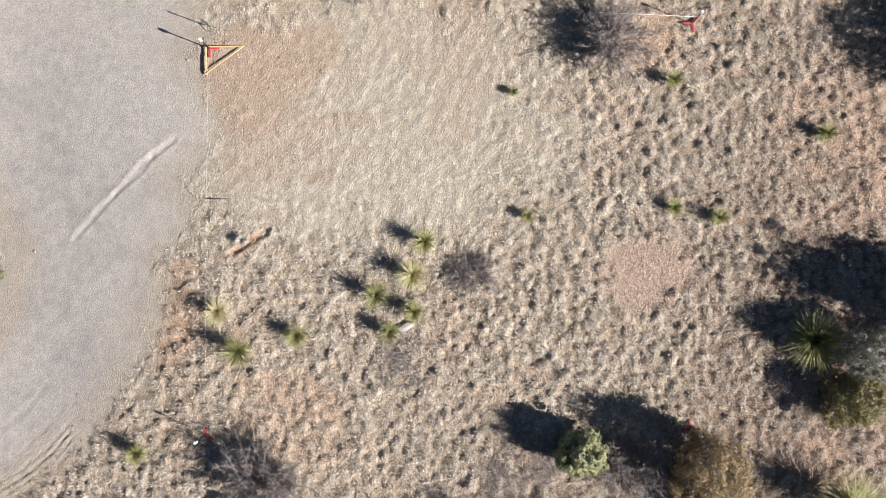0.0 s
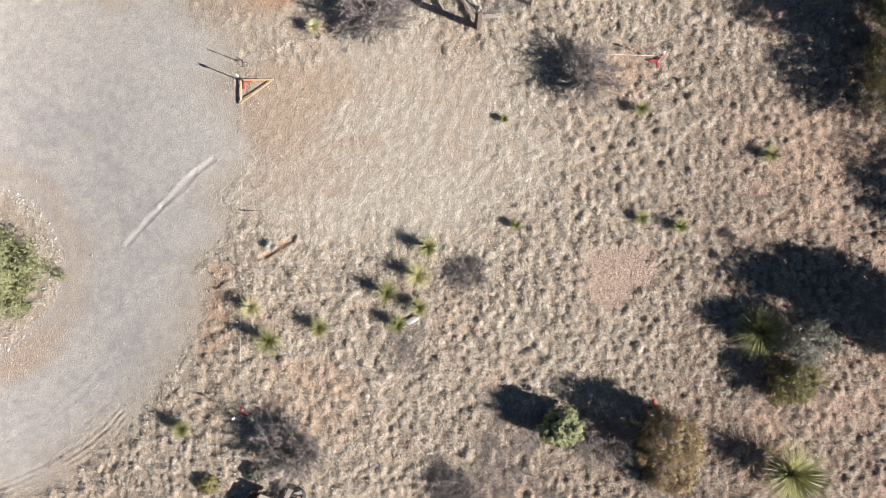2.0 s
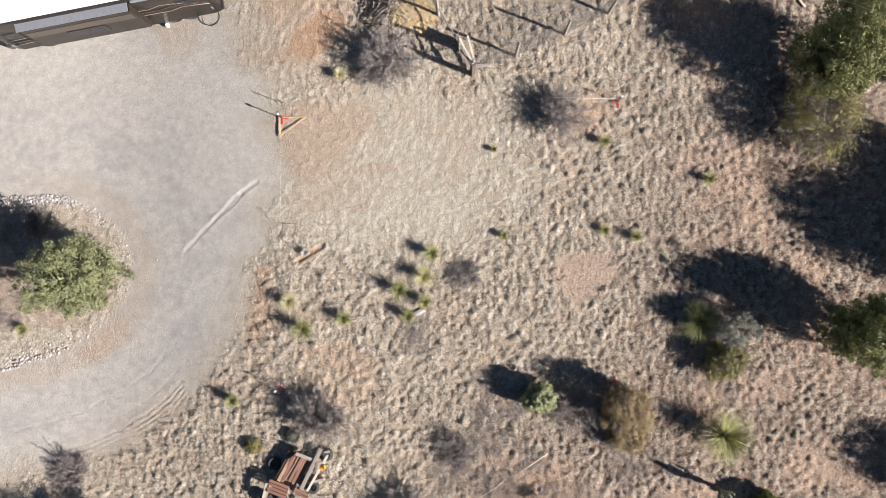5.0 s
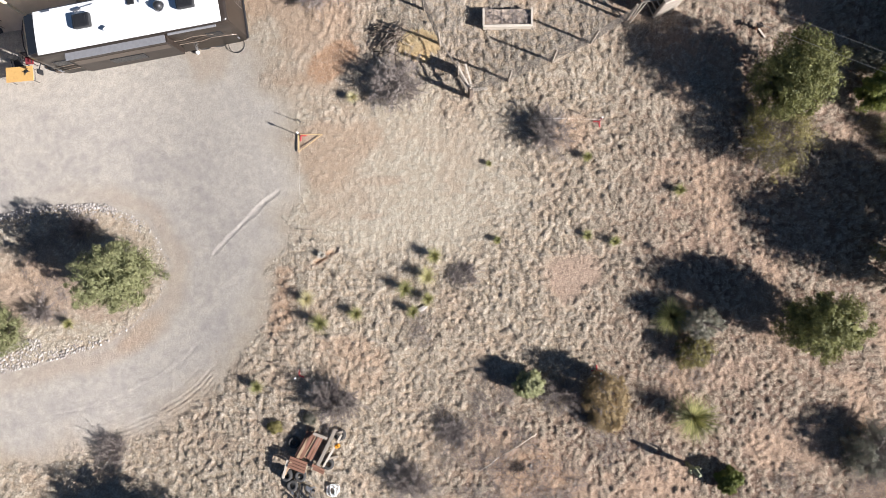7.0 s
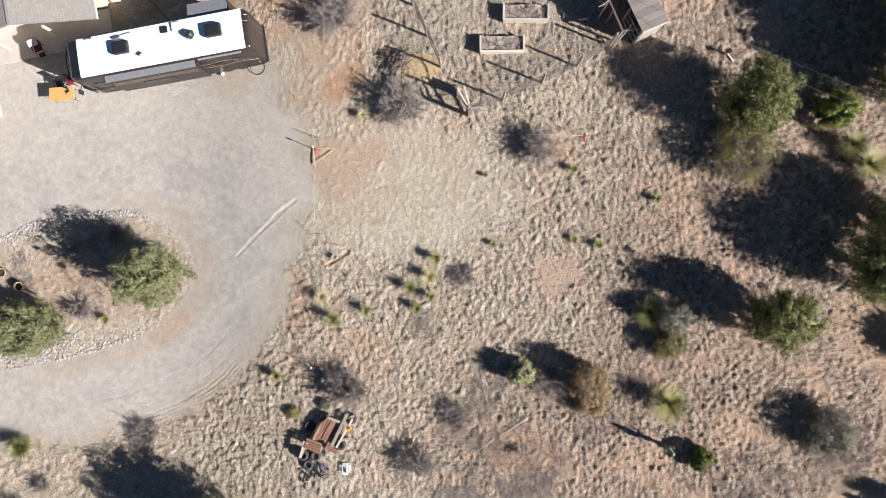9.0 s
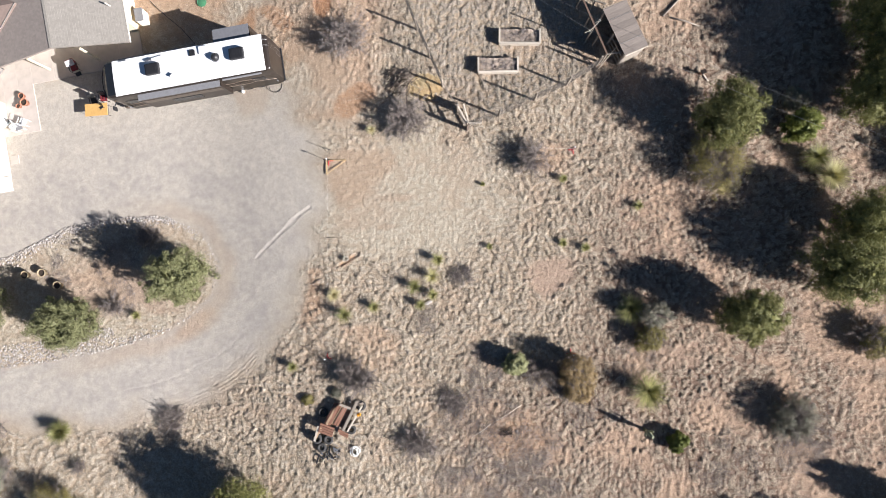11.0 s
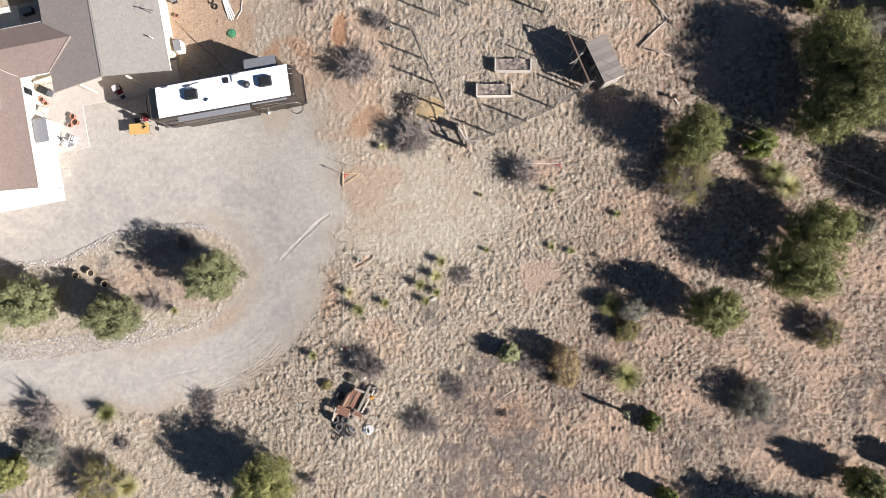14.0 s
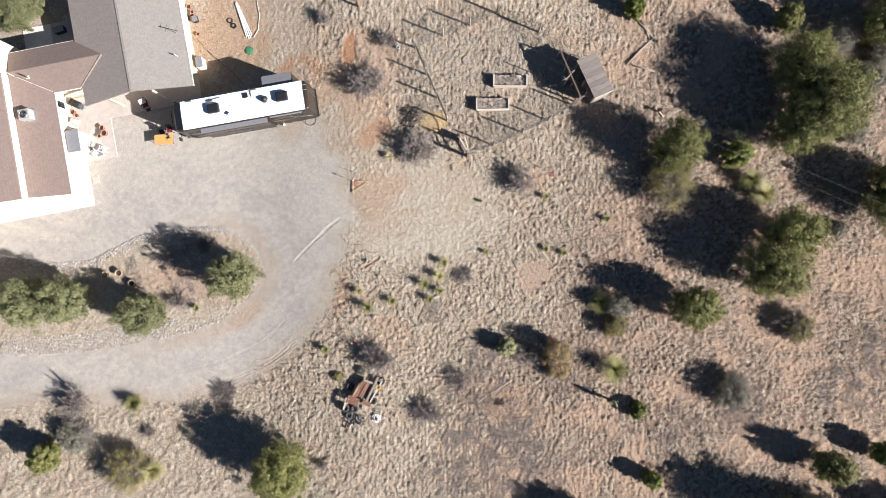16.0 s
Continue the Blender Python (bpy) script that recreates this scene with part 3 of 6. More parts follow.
def build_grass():
    rng = np.random.default_rng(5)
    i, j = np.meshgrid(np.arange(int(-45 / CELL), int(41 / CELL)), np.arange(int(-25 / CELL), int(28 / CELL)))
    x, y, size, chance = (k.ravel() for k in tussock_cells(i, j))
    gravel, bare, red, lawn, east = zones(x, y)
    keep = chance < tussock_share(gravel, bare, lawn)
    keep &= (poly_distance(x, y, HOUSE_PLOT) < 0)
    x, y, size, lawn, gravel, bare = (k[keep] for k in (x, y, size, lawn, gravel, bare))
    z = ground_height(x, y, gravel, bare, lawn, size * 0.8) - 0.01
    near = smooth(24, 15, np.hypot(x - 0.5, (y - 0.5) * 1.5))
    counts = ((8 + 12 * near + 3 * size) * (1 - 0.45 * lawn)).astype(int)
    v, f = straws(np.stack([x, y, z], -1), (0.16 - 0.06 * lawn) * size, counts, 0.135, 0.011, rng)
    i, j = np.meshgrid(np.arange(int(-45 / BIG_CELL), int(41 / BIG_CELL)), np.arange(int(-25 / BIG_CELL), int(28 / BIG_CELL)))
    x, y, size, chance = (k.ravel() for k in big_cells(i, j))
    gravel, bare, red, lawn, east = zones(x, y)
    keep = (chance < big_share(x, y, gravel, bare, lawn, east)) & (poly_distance(x, y, HOUSE_PLOT) < 0)
    x, y, size, lawn, gravel, bare = (k[keep] for k in (x, y, size, lawn, gravel, bare))
    z = ground_height(x, y, gravel, bare, lawn, 0.0, size * 0.75) - 0.02
    v2, f2 = straws(np.stack([x, y, z], -1), 0.20 * size, (10 + 16 * size).astype(int), 0.13, 0.010, rng)
    v, f = np.concatenate([v, v2]), np.concatenate([f, f2 + len(v)])
    ob = new("dry_grass", quick_mesh("dry_grass", v, f, [STRAW]))
    tagged(ob, "short dry straw-coloured bunch grass in tussocks", "grass", kind="stuff")


build_ground()
build_grass()


# ---- trees, bushes, yuccas ----
def crown_mesh(r, h, seed, mat, lobes, per, leaf, inner=0.0):
    """Leaves in many clumps that fill a lumpy dome from near the ground up."""
    rng = np.random.default_rng(seed)
    k = np.arange(lobes) + 0.5
    up = rng.uniform(-0.92, 1.0, lobes)
    a = rng.uniform(0, 2 * np.pi, lobes)
    shell = rng.uniform(0.5, 0.9, lobes) ** 0.75 * (0.95 + 0.10 * np.sin(a * 2 + seed) + 0.09 * np.sin(a * 5 + 2 * seed))
    flat = np.where(up < 0, np.maximum(0.82, np.sqrt(np.clip(1 - up * up, 0, 1))), np.sqrt(np.clip(1 - up * up, 0.04, 1)))
    c = np.stack([np.cos(a) * flat * shell * r, np.sin(a) * flat * shell * r, h * 0.5 + up * shell * h * 0.52], -1)
    size = r * rng.uniform(0.09, 0.24, lobes)
    stray = rng.uniform(0, 1, lobes) < 0.14
    c = np.where(stray[:, None], c * np.array([1.14, 1.14, 1.05]), c)
    size = np.where(stray, size * 0.6, size)
    n = lobes * per
    cc, ss = np.repeat(c, per, 0), np.repeat(size, per)
    d = rng.normal(size=(n, 3))
    d /= np.linalg.norm(d, axis=1)[:, None]
    p = cc + d * (ss * rng.uniform(0.55, 1.06, n))[:, None] * np.array([1, 1, 0.85])
    p[:, 2] = np.maximum(p[:, 2], 0.08)
    out = p - np.array([0, 0, h * 0.45])
    out /= np.linalg.norm(out, axis=1)[:, None] + 1e-9
    face = 0.75 * out + 0.55 * d + rng.normal(scale=0.42, size=(n, 3))
    t = np.cross(face, rng.normal(size=(n, 3))) + 0.5 * out
    t /= np.linalg.norm(t, axis=1)[:, None] + 1e-9
    s = np.cross(t, face)
    s /= np.linalg.norm(s, axis=1)[:, None] + 1e-9
    ln = (leaf * rng.uniform(0.6, 1.4, n))[:, None]
    # the sprays deep inside are broad and close the crown
    deep = rng.uniform(0, 1, n) < inner
    slim = np.where(deep, 0.45, 0.27)[:, None]
    p[deep] = (p[deep] - np.array([0, 0, h * 0.45])) * rng.uniform(0.3, 0.72, deep.sum())[:, None] + np.array([0, 0, h * 0.45])
    ln[deep] *= 2.6
    v = np.stack([p - t * ln + s * ln * slim, p - t * ln - s * ln * slim, p + t * ln], 1).reshape(-1, 3)
    return quick_mesh("crown", v, np.arange(n * 3).reshape(-1, 3), [mat])


def twig_segments(r, h, seed, stems, forks):
    rng = np.random.default_rng(seed)
    segs = []
    for _ in range(stems):
        a, out = rng.uniform(0, 2 * np.pi), math.sqrt(rng.uniform(0.02, 1.0))
        p = np.array([math.cos(a), math.sin(a), 0]) * r * 0.08
        q = np.array([math.cos(a) * out * r * 0.62, math.sin(a) * out * r * 0.62, h * rng.uniform(0.5, 0.8) * (1.15 - 0.55 * out)])
        segs.append((p, q, 0.016, 0.010))
        for _ in range(forks):
            s = p + (q - p) * rng.uniform(0.35, 1.0)
            w = s + np.array([rng.normal() * 0.26 * r + math.cos(a) * 0.14 * r, rng.normal() * 0.26 * r + math.sin(a) * 0.14 * r, abs(rng.normal()) * 0.2 * h + 0.03 * h])
            segs.append((s, w, 0.009, 0.005))
    return segs


def tangle(r, h, seed, stems, forks, fine):
    """Stems and forks as thin prisms, and along each fork many hair-thin twigs."""
    segs = twig_segments(r, h, seed, stems, forks)
    v, f = prisms(segs)
    rng = np.random.default_rng(seed + 1)
    k = rng.integers(0, len(segs), fine)
    a, b = np.array([s[0] for s in segs])[k], np.array([s[1] for s in segs])[k]
    p = a + (b - a) * rng.uniform(0.25, 1.0, fine)[:, None]
    d = (b - a) / (np.linalg.norm(b - a, axis=1)[:, None] + 1e-9) * 0.6 + rng.normal(size=(fine, 3)) * np.array([0.7, 0.7, 0.55]) + np.array([0, 0, 0.15])
    d /= np.linalg.norm(d, axis=1)[:, None]
    q = p + d * (rng.uniform(0.08, 0.26, fine) * (0.5 + 0.5 * r))[:, None]
    q[:, 2] = np.maximum(q[:, 2], 0.02)
    s = np.cross(d, rng.normal(size=(fine, 3)))
    s /= np.linalg.norm(s, axis=1)[:, None] + 1e-9
    s *= 0.007
    tv = np.stack([p - s, p + s, q], 1).reshape(-1, 3)
    return np.concatenate([v, tv]), [f, np.arange(fine * 3).reshape(-1, 3) + len(v)]


def prisms(segs, thick=1.0):
    a, b = np.array([s[0] for s in segs]), np.array([s[1] for s in segs])
    ra, rb = np.array([s[2] for s in segs]) * thick, np.array([s[3] for s in segs]) * thick
    d = b - a
    d /= np.linalg.norm(d, axis=1)[:, None] + 1e-9
    t = np.cross(d, np.array([0.31, 0.17, 0.93]))
    t /= np.linalg.norm(t, axis=1)[:, None] + 1e-9
    s = np.cross(d, t)
    ang = [0, 2 * math.pi / 3, 4 * math.pi / 3]
    ring = lambda o, r: [o + (t * math.cos(k) + s * math.sin(k)) * r[:, None] for k in ang]
    v = np.stack(ring(a, ra) + ring(b, rb), 1).reshape(-1, 3)
    k = np.arange(len(segs))[:, None] * 6
    return v, np.concatenate([k + np.array([[i, (i + 1) % 3, 3 + (i + 1) % 3, 3 + i]]) for i in range(3)])


TREE_WORDS = {"green": ("dark green juniper tree with a dense rounded crown", "juniper tree"), "lime": ("small bright green juniper shrub on dry ground", "juniper shrub"),
              "sage": ("grey-green scrub oak with a rounded leafy crown", "oak tree"), "olive": ("olive-brown half-leafless desert shrub", "shrub"),
              "pale": ("small light green juniper shrub beside dry brush", "juniper shrub"), "rust": ("dry rust-brown shrub with withered leaves", "shrub"), "grey": ("pale grey-green desert shrub", "shrub")}


def tree(x, y, r, h, kind, seed):
    words = TREE_WORDS[kind]
    name = "oak_tree" if kind == "sage" else "juniper_tree" if kind in ("green", "lime", "pale") else "shrub"
    ob = thing(name, words[0], words[1], (x, y, 0), 0, "trees and shrubs of the plot")
    rng = random.Random(seed)
    lobes = int(95 + 44 * r)
    sparse = kind in ("olive", "rust", "grey")
    part_mesh("crown", crown_mesh(r, h, seed, LEAF[kind], lobes, 120 if kind == "rust" else 85 if sparse else 122, 0.05 if sparse else 0.070 + 0.007 * r, 0.0 if sparse else 0.15), ob)
    if sparse:
        v, f = tangle(r, h * 0.95, seed + 7, 18, 9, int(2600 * r * r))
        part_mesh("branch_tangle", quick_mesh("branch_tangle", v, f, [TWIG]), ob, "bare grey branches")
        return
    top = Vector((rng.uniform(-0.1, 0.1) * r, rng.uniform(-0.1, 0.1) * r, h * 0.75))
    part("trunk", tube([(0, 0, -0.15), (0, 0, h * 0.2), top * 0.6, top], [0.055 * r + 0.05, 0.045 * r + 0.04, 0.03 * r + 0.03, 0.02]), BARK, ob, "brown bark")
    for i in range(5):
        a = 2 * math.pi * (i + rng.random() * 0.6) / 5
        z0 = h * rng.uniform(0.12, 0.4)
        q = Vector((math.cos(a) * r * 0.7, math.sin(a) * r * 0.7, z0 + h * 0.28))
        part("limb", tube([(0, 0, z0), q * 0.5 + Vector((0, 0, z0 * 0.45)), q], [0.03 * r + 0.03, 0.02 * r + 0.02, 0.015], 5), BARK, ob)


def bare_bush(x, y, r, h, seed, low=False):
    ob = thing("low_brush" if low else "bare_bush", "low grey-brown leafless brush" if low else "leafless grey twiggy bush with a dense tangle of twigs",
               "brush" if low else "bush", (x, y, 0), 0, "leafless bushes")
    if low:
        v, f = thin_brush(r * 1.25, h, seed, int(1150 * r * r))
    else:
        v, f = tangle(r, h, seed, int(12 + 8 * r), 9, int(3600 * r * r))
    part_mesh("twig_tangle", quick_mesh("twig_tangle", v, f, [TWIG]), ob)


def thin_brush(r, h, seed, count):
    """Short twigs strewn low over an uneven patch, thinning out to its edge."""
    rng = np.random.default_rng(seed)
    a, d = rng.uniform(0, 2 * np.pi, count), r * rng.uniform(0, 1, count) ** 0.6
    x, y = d * np.cos(a) * (1 + 0.25 * np.sin(2 * a + seed)), d * np.sin(a)
    keep = rng.uniform(0, 1, count) < smooth(0.35, 0.65, vnoise(x + seed * 3, y, 0.7, seed))
    x, y = x[keep], y[keep]
    n = len(x)
    p = np.stack([x, y, rng.uniform(0.02, 0.4, n) * h + 0.02], -1)
    t = rng.uniform(0, 2 * np.pi, n)
    ln = rng.uniform(0.10, 0.34, n)
    rise = rng.uniform(0.0, 0.8, n)
    q = p + np.stack([np.cos(t) * ln, np.sin(t) * ln, rise * ln], -1)
    segs = [(p[i], q[i], 0.008, 0.004) for i in range(0, n, 4)]
    v, f = prisms(segs)
    s = np.stack([-np.sin(t), np.cos(t), np.zeros(n)], -1) * 0.006
    return np.concatenate([v, np.stack([p - s, p + s, q], 1).reshape(-1, 3)]), [f, np.arange(n * 3).reshape(-1, 3) + len(v)]


def yucca(x, y, r, h, kind, seed, big=False):
    words = {"green": "spiky green yucca with stiff narrow leaves", "pale": "yucca with pale yellow-green dry leaves",
             "gold": "dry golden-yellow yucca tuft", "white": "bleached dead yucca rosette"}[kind]
    ob = thing("yucca", words, "yucca", (x, y, 0.0), 0, "yuccas")
    rng = np.random.default_rng(seed)
    n = 950 if big else 300
    v, f = [], [[], []]
    base = 0
    for lift, share, ln in ((-0.15, 0.14, 0.85), (0.2, 0.24, 1.0), (0.6, 0.27, 1.0), (1.0, 0.2, 0.95), (1.35, 0.15, 0.85)):
        k = int(n * share)
        c = np.array([[0, 0, 0.12 + 0.38 * h]])
        vv, ff = blades(c, np.array([1.04 * r * ln]), k, 0.05, 0.010 if big else 0.0095, rng, lift, 0.2)
        vv[:, 2] = np.maximum(vv[:, 2], 0.03)
        v.append(vv)
        f[0].append(ff[0] + base)
        f[1].append(ff[1] + base)
        base += len(vv)
    part_mesh("leaves", quick_mesh("leaves", np.concatenate(v), [np.concatenate(f[0]), np.concatenate(f[1])], [BLADE[kind]]), ob)
    part("stem", rod((0, 0, -0.1), (0, 0, 0.38 * h + 0.14), 0.07, 0.05), BARK, ob, "short shaggy stem")


# x, y, radius, height, kind
TREES_EAST = [
    (18.54, 10.55, 2.36, 5.00, 'green'),
    (23.99, 10.07, 1.26, 2.80, 'lime'),
    (20.00, -3.01, 1.99, 5.00, 'green'),
    (28.05, 3.2, 2.3, 5.60, 'green'),
    (26.35, 0.2, 2.75, 5.80, 'green'),
    (28.90, 17.10, 3.00, 6.00, 'green'),
    (30.48, 13.84, 3.34, 7.20, 'green'),
    (28.50, 11.99, 2.27, 5.50, 'green'),
    (31.46, -16.39, 1.54, 3.80, 'green'),
    (16.64, -17.85, 0.79, 1.90, 'lime'),
    (28.30, -21.40, 2.90, 6.20, 'green'),
    (36.01, -15.39, 1.07, 2.60, 'lime'),
    (37.00, 6.60, 3.00, 4.60, 'green'),
    (15.57, -12.03, 0.74, 1.30, 'lime'),
    (37.20, 21.62, 3.00, 5.00, 'green'),
    (33.60, -22.40, 2.60, 5.20, 'green'),
    (11.40, -21.90, 1.93, 3.60, 'green'),
    (15.40, 22.96, 0.88, 2.20, 'lime'),
    (28.60, 21.90, 1.20, 2.40, 'green'),
    (40.20, -21.50, 1.80, 4.20, 'green'),
]
TREES_WEST = [
    (-19.68, -0.53, 2.15, 5.20, 'sage'),
    (-28.04, -3.85, 2.12, 4.30, 'sage'),
    (-34.80, -2.68, 2.20, 5.10, 'sage'),
    (-37.97, -2.83, 2.29, 5.20, 'sage'),
    (-15.32, -17.43, 2.75, 5.00, 'green'),
    (-36.78, -16.68, 1.36, 3.20, 'green'),
    (-40.39, 23.85, 2.34, 2.40, 'sage'),
    (4.2, -6.6, 0.85, 1.6, 'pale'),
    (-43.33, -2.82, 2.39, 4.50, 'sage'),
]
LEAFY = [
    (18.23, 7.53, 2.44, 2.80, 'olive'),
    (29.30, -4.90, 1.30, 1.60, 'olive'),
    (13.65, -4.75, 1.2, 1.40, 'olive'),
    (13.95, -3.1, 1.15, 2.1, 'grey'),
    (8.55, -6.95, 1.35, 2.50, 'rust'),
    (8.6, -8.25, 1.35, 1.00, 'rust'),
    (-29.54, -17.83, 2.26, 2.20, 'olive'),
    (33.20, 20.70, 2.10, 2.00, 'grey'),
    (23.42, -10.13, 1.80, 2.00, 'grey'),
    (32.43, 7.38, 0.9, 1.10, 'grey'),
    (24.10, 12.01, 1.1, 1.20, 'grey'),
    (-34.69, -15.12, 1.68, 1.50, 'grey'),
    (34.20, 12.60, 1.60, 1.40, 'grey'),
    (35.80, 16.80, 1.50, 1.60, 'grey'),
    (37.00, 19.20, 1.70, 2.00, 'grey'),
    (32.90, 3.70, 0.80, 0.90, 'grey'),
    (-10.71, -9.37, 0.45, 0.3, 'olive'),
    (-8.62, -8.85, 0.4, 0.3, 'grey'),
]
BARE = [
    (-22.9, 2.4, 1.3, 0.9),
    (-3.52, 10.80, 2.17, 1.80),
    (6.0, -7.3, 1.5, 1.1),
    (-7.79, 16.69, 2.18, 1.70),
    (5.45, 7.95, 1.80, 1.45),
    (-7.05, -7.8, 2.05, 1.40),
    (-2.6, -12.5, 1.8, 0.9),
    (0.07, -9.33, 1.5, 0.55),
    (23.82, -10.44, 1.98, 1.60),
    (28.91, -4.35, 1.98, 1.70),
    (-34.49, -11.94, 1.98, 1.80),
    (-27.95, -14.68, 0.80, 0.80),
    (-12.12, 22.68, 0.99, 1.00),
    (-12.02, -17.29, 0.70, 0.70),
    (-21.04, -11.27, 1.6, 0.55),
    (0.46, -0.37, 1.15, 0.32),
    (-6.33, 20.45, 1.19, 1.10),
    (-25.47, -2.65, 1.19, 0.90),
    (-33.81, -14.93, 1.59, 1.30),
]
LOWBRUSH = [
    (-25.6, 1.0, 1.7, 0.12),
    (-24.9, -2.3, 1.0, 0.2),
    (-29.6, 0.6, 1.5, 0.12),
    (17.4, 9.3, 1.6, 0.3),
    (13.2, -5.6, 1.5, 0.3),
    (3.2, -7.6, 1.3, 0.3),
    (7.0, -8.9, 1.3, 0.25),
    (0.97, -14.37, 2.74, 0.30),
    (5.91, -13.85, 2.25, 0.25),
    (3.43, -17.29, 2.99, 0.30),
    (-1.01, -18.32, 2.24, 0.30),
    (7.37, -17.76, 2.25, 0.25),
    (35.13, -7.78, 2.49, 0.30),
    (33.20, -10.23, 2.00, 0.30),
    (-2.02, -3.52, 0.90, 0.30),
    (1.96, -5.99, 0.80, 0.30),
    (9.85, -10.38, 1.25, 0.30),
    (1.95, -10.89, 2.04, 0.30),
    (19.15, -13.75, 2.00, 0.25),
    (0.6, -8.9, 1.6, 0.30),
    (24.6, -11.6, 2.2, 0.25),
]
YUCCA_BIG = [
    (13.50, -8.46, 1.59, 1.30, 'green'),
    (25.36, 8.00, 1.19, 1.10, 'green'),
    (26.40, 6.66, 1.49, 1.20, 'pale'),
    (12.45, -2.75, 1.25, 0.5, 'green'),
    (-29.29, -12.00, 1.0, 0.8, 'green'),
    (-27.40, -17.99, 1.20, 1.00, 'pale'),
]
YUCCA = [
    (-1.26, 0.74, 0.61, 0.70, 'green'),
    (-1.70, -0.46, 0.73, 0.80, 'pale'),
    (-2.99, -1.18, 0.65, 0.80, 'green'),
    (-1.64, -1.79, 0.49, 0.70, 'green'),
    (-2.52, -2.52, 0.49, 0.60, 'green'),
    (-5.85, -2.65, 0.55, 0.60, 'green'),
    (-7.98, -3.2, 0.75, 0.75, 'green'),
    (-8.79, -1.80, 0.65, 0.35, 'gold'),
    (-11.79, -7.00, 0.49, 0.50, 'green'),
    (2.42, 1.68, 0.28, 0.22, 'green'),
    (7.67, 1.95, 0.38, 0.2, 'green'),
    (9.27, 1.60, 0.42, 0.2, 'green'),
    (7.67, 6.54, 0.37, 0.50, 'green'),
    (13.02, 4.59, 0.45, 0.3, 'green'),
    (1.93, 6.19, 0.20, 0.1, 'green'),
    (-7.95, 0.80, 0.29, 0.06, 'white'),
    (-6.12, 10.12, 0.43, 0.50, 'gold'),
    (-23.76, -3.43, 0.40, 0.40, 'green'),
]

for i, row in enumerate(TREES_EAST + TREES_WEST):
    tree(row[0], row[1], row[2] * 1.06, *row[3:], 100 + i)
for i, row in enumerate(LEAFY):
    tree(*row, 300 + i)
for i, row in enumerate(BARE):
    bare_bush(row[0], row[1], row[2] * 0.92, row[3], 400 + i)
for i, row in enumerate(LOWBRUSH):
    bare_bush(*row, 500 + i, True)
for i, row in enumerate(YUCCA_BIG):
    yucca(*row, 600 + i, True)
for i, row in enumerate(YUCCA):
    yucca(*row, 700 + i)

# ---- materials of the built things ----
def shingle_mat(name, colour, tab=0.30):
    """Asphalt shingles: tabs of slightly different tone, granules, weather stains."""
    m, n, l, b = node_mat(name, 0.92)
    pos = n.new("ShaderNodeTexCoord").outputs["Object"]
    cell = n.new("ShaderNodeTexVoronoi")
    cell.inputs["Scale"].default_value = 1 / tab
    l.new(pos, cell.inputs["Vector"])
    sep = n.new("ShaderNodeSeparateColor")
    l.new(cell.outputs["Color"], sep.inputs[0])
    grit, stain = noise_node(n, l, 45, 4, pos, 0.7), noise_node(n, l, 0.9, 5, pos)
    v = math_node(n, l, "ADD", math_node(n, l, "MULTIPLY", sep.outputs[0], 0.2), math_node(n, l, "MULTIPLY", grit, 0.8))
    col = ramp_node(n, l, v, ((0.2, tuple(c * 0.72 for c in colour)), (0.8, tuple(c * 1.28 for c in colour))))
    col = mix_node(n, l, math_node(n, l, "MULTIPLY", stain, 0.3), col, tuple(c * 0.75 + 0.02 for c in colour))
    l.new(col, b.inputs["Base Color"])
    bump_node(n, l, b, grit, 0.5, 0.01)
    return m


def glass_mat(name, colour=(0.02, 0.022, 0.025)):
    m, n, l, b = node_mat(name, 0.08)
    b.inputs["Base Color"].default_value = (*colour, 1)
    b.inputs["Specular IOR Level"].default_value = 0.6
    return m


def stone_mat(name, dark, light):
    m, n, l, b = node_mat(name, 0.9)
    geo, obj = n.new("ShaderNodeNewGeometry"), n.new("ShaderNodeObjectInfo")
    pos = n.new("ShaderNodeTexCoord").outputs["Object"]
    r = math_node(n, l, "FRACT", math_node(n, l, "ADD", geo.outputs["Random Per Island"], obj.outputs["Random"]))
    g = noise_node(n, l, 14, 4, pos)
    col = ramp_node(n, l, math_node(n, l, "ADD", math_node(n, l, "MULTIPLY", r, 0.7), math_node(n, l, "MULTIPLY", g, 0.3)), ((0.15, dark), (0.85, light)))
    l.new(col, b.inputs["Base Color"])
    bump_node(n, l, b, g, 0.4, 0.02)
    return m


WHITE = plain("white_gelcoat", (0.80, 0.80, 0.79), 0.4, 0, 0.04, 3, 30, 0.05)
STUCCO = plain("cream_stucco", (0.66, 0.58, 0.44), 0.9, 0, 0.07, 2.5, 90, 0.4)
WHITE_STUCCO = plain("white_stucco", (0.74, 0.685, 0.58), 0.9, 0, 0.06, 2.5, 90, 0.4)
CONCRETE = plain("pink_concrete", (0.46, 0.405, 0.36), 0.9, 0, 0.14, 1.6, 50, 0.25)
PALE_CONCRETE = plain("pale_concrete", (0.66, 0.62, 0.56), 0.9, 0, 0.10, 1.6, 50, 0.25)
ROOF_BROWN = shingle_mat("brown_shingle", (0.215, 0.160, 0.135), 0.16)
ROOF_GREY = shingle_mat("grey_shingle", (0.27, 0.247, 0.218), 0.16)
ROOF_TAUPE = shingle_mat("taupe_shingle", (0.30, 0.255, 0.225), 0.16)
TRIM = plain("white_trim", (0.62, 0.585, 0.52), 0.6, 0, 0.08)
BROWN_PAINT = plain("brown_paint", (0.030, 0.023, 0.019), 0.3, 0, 0.3, 2, 30, 0)
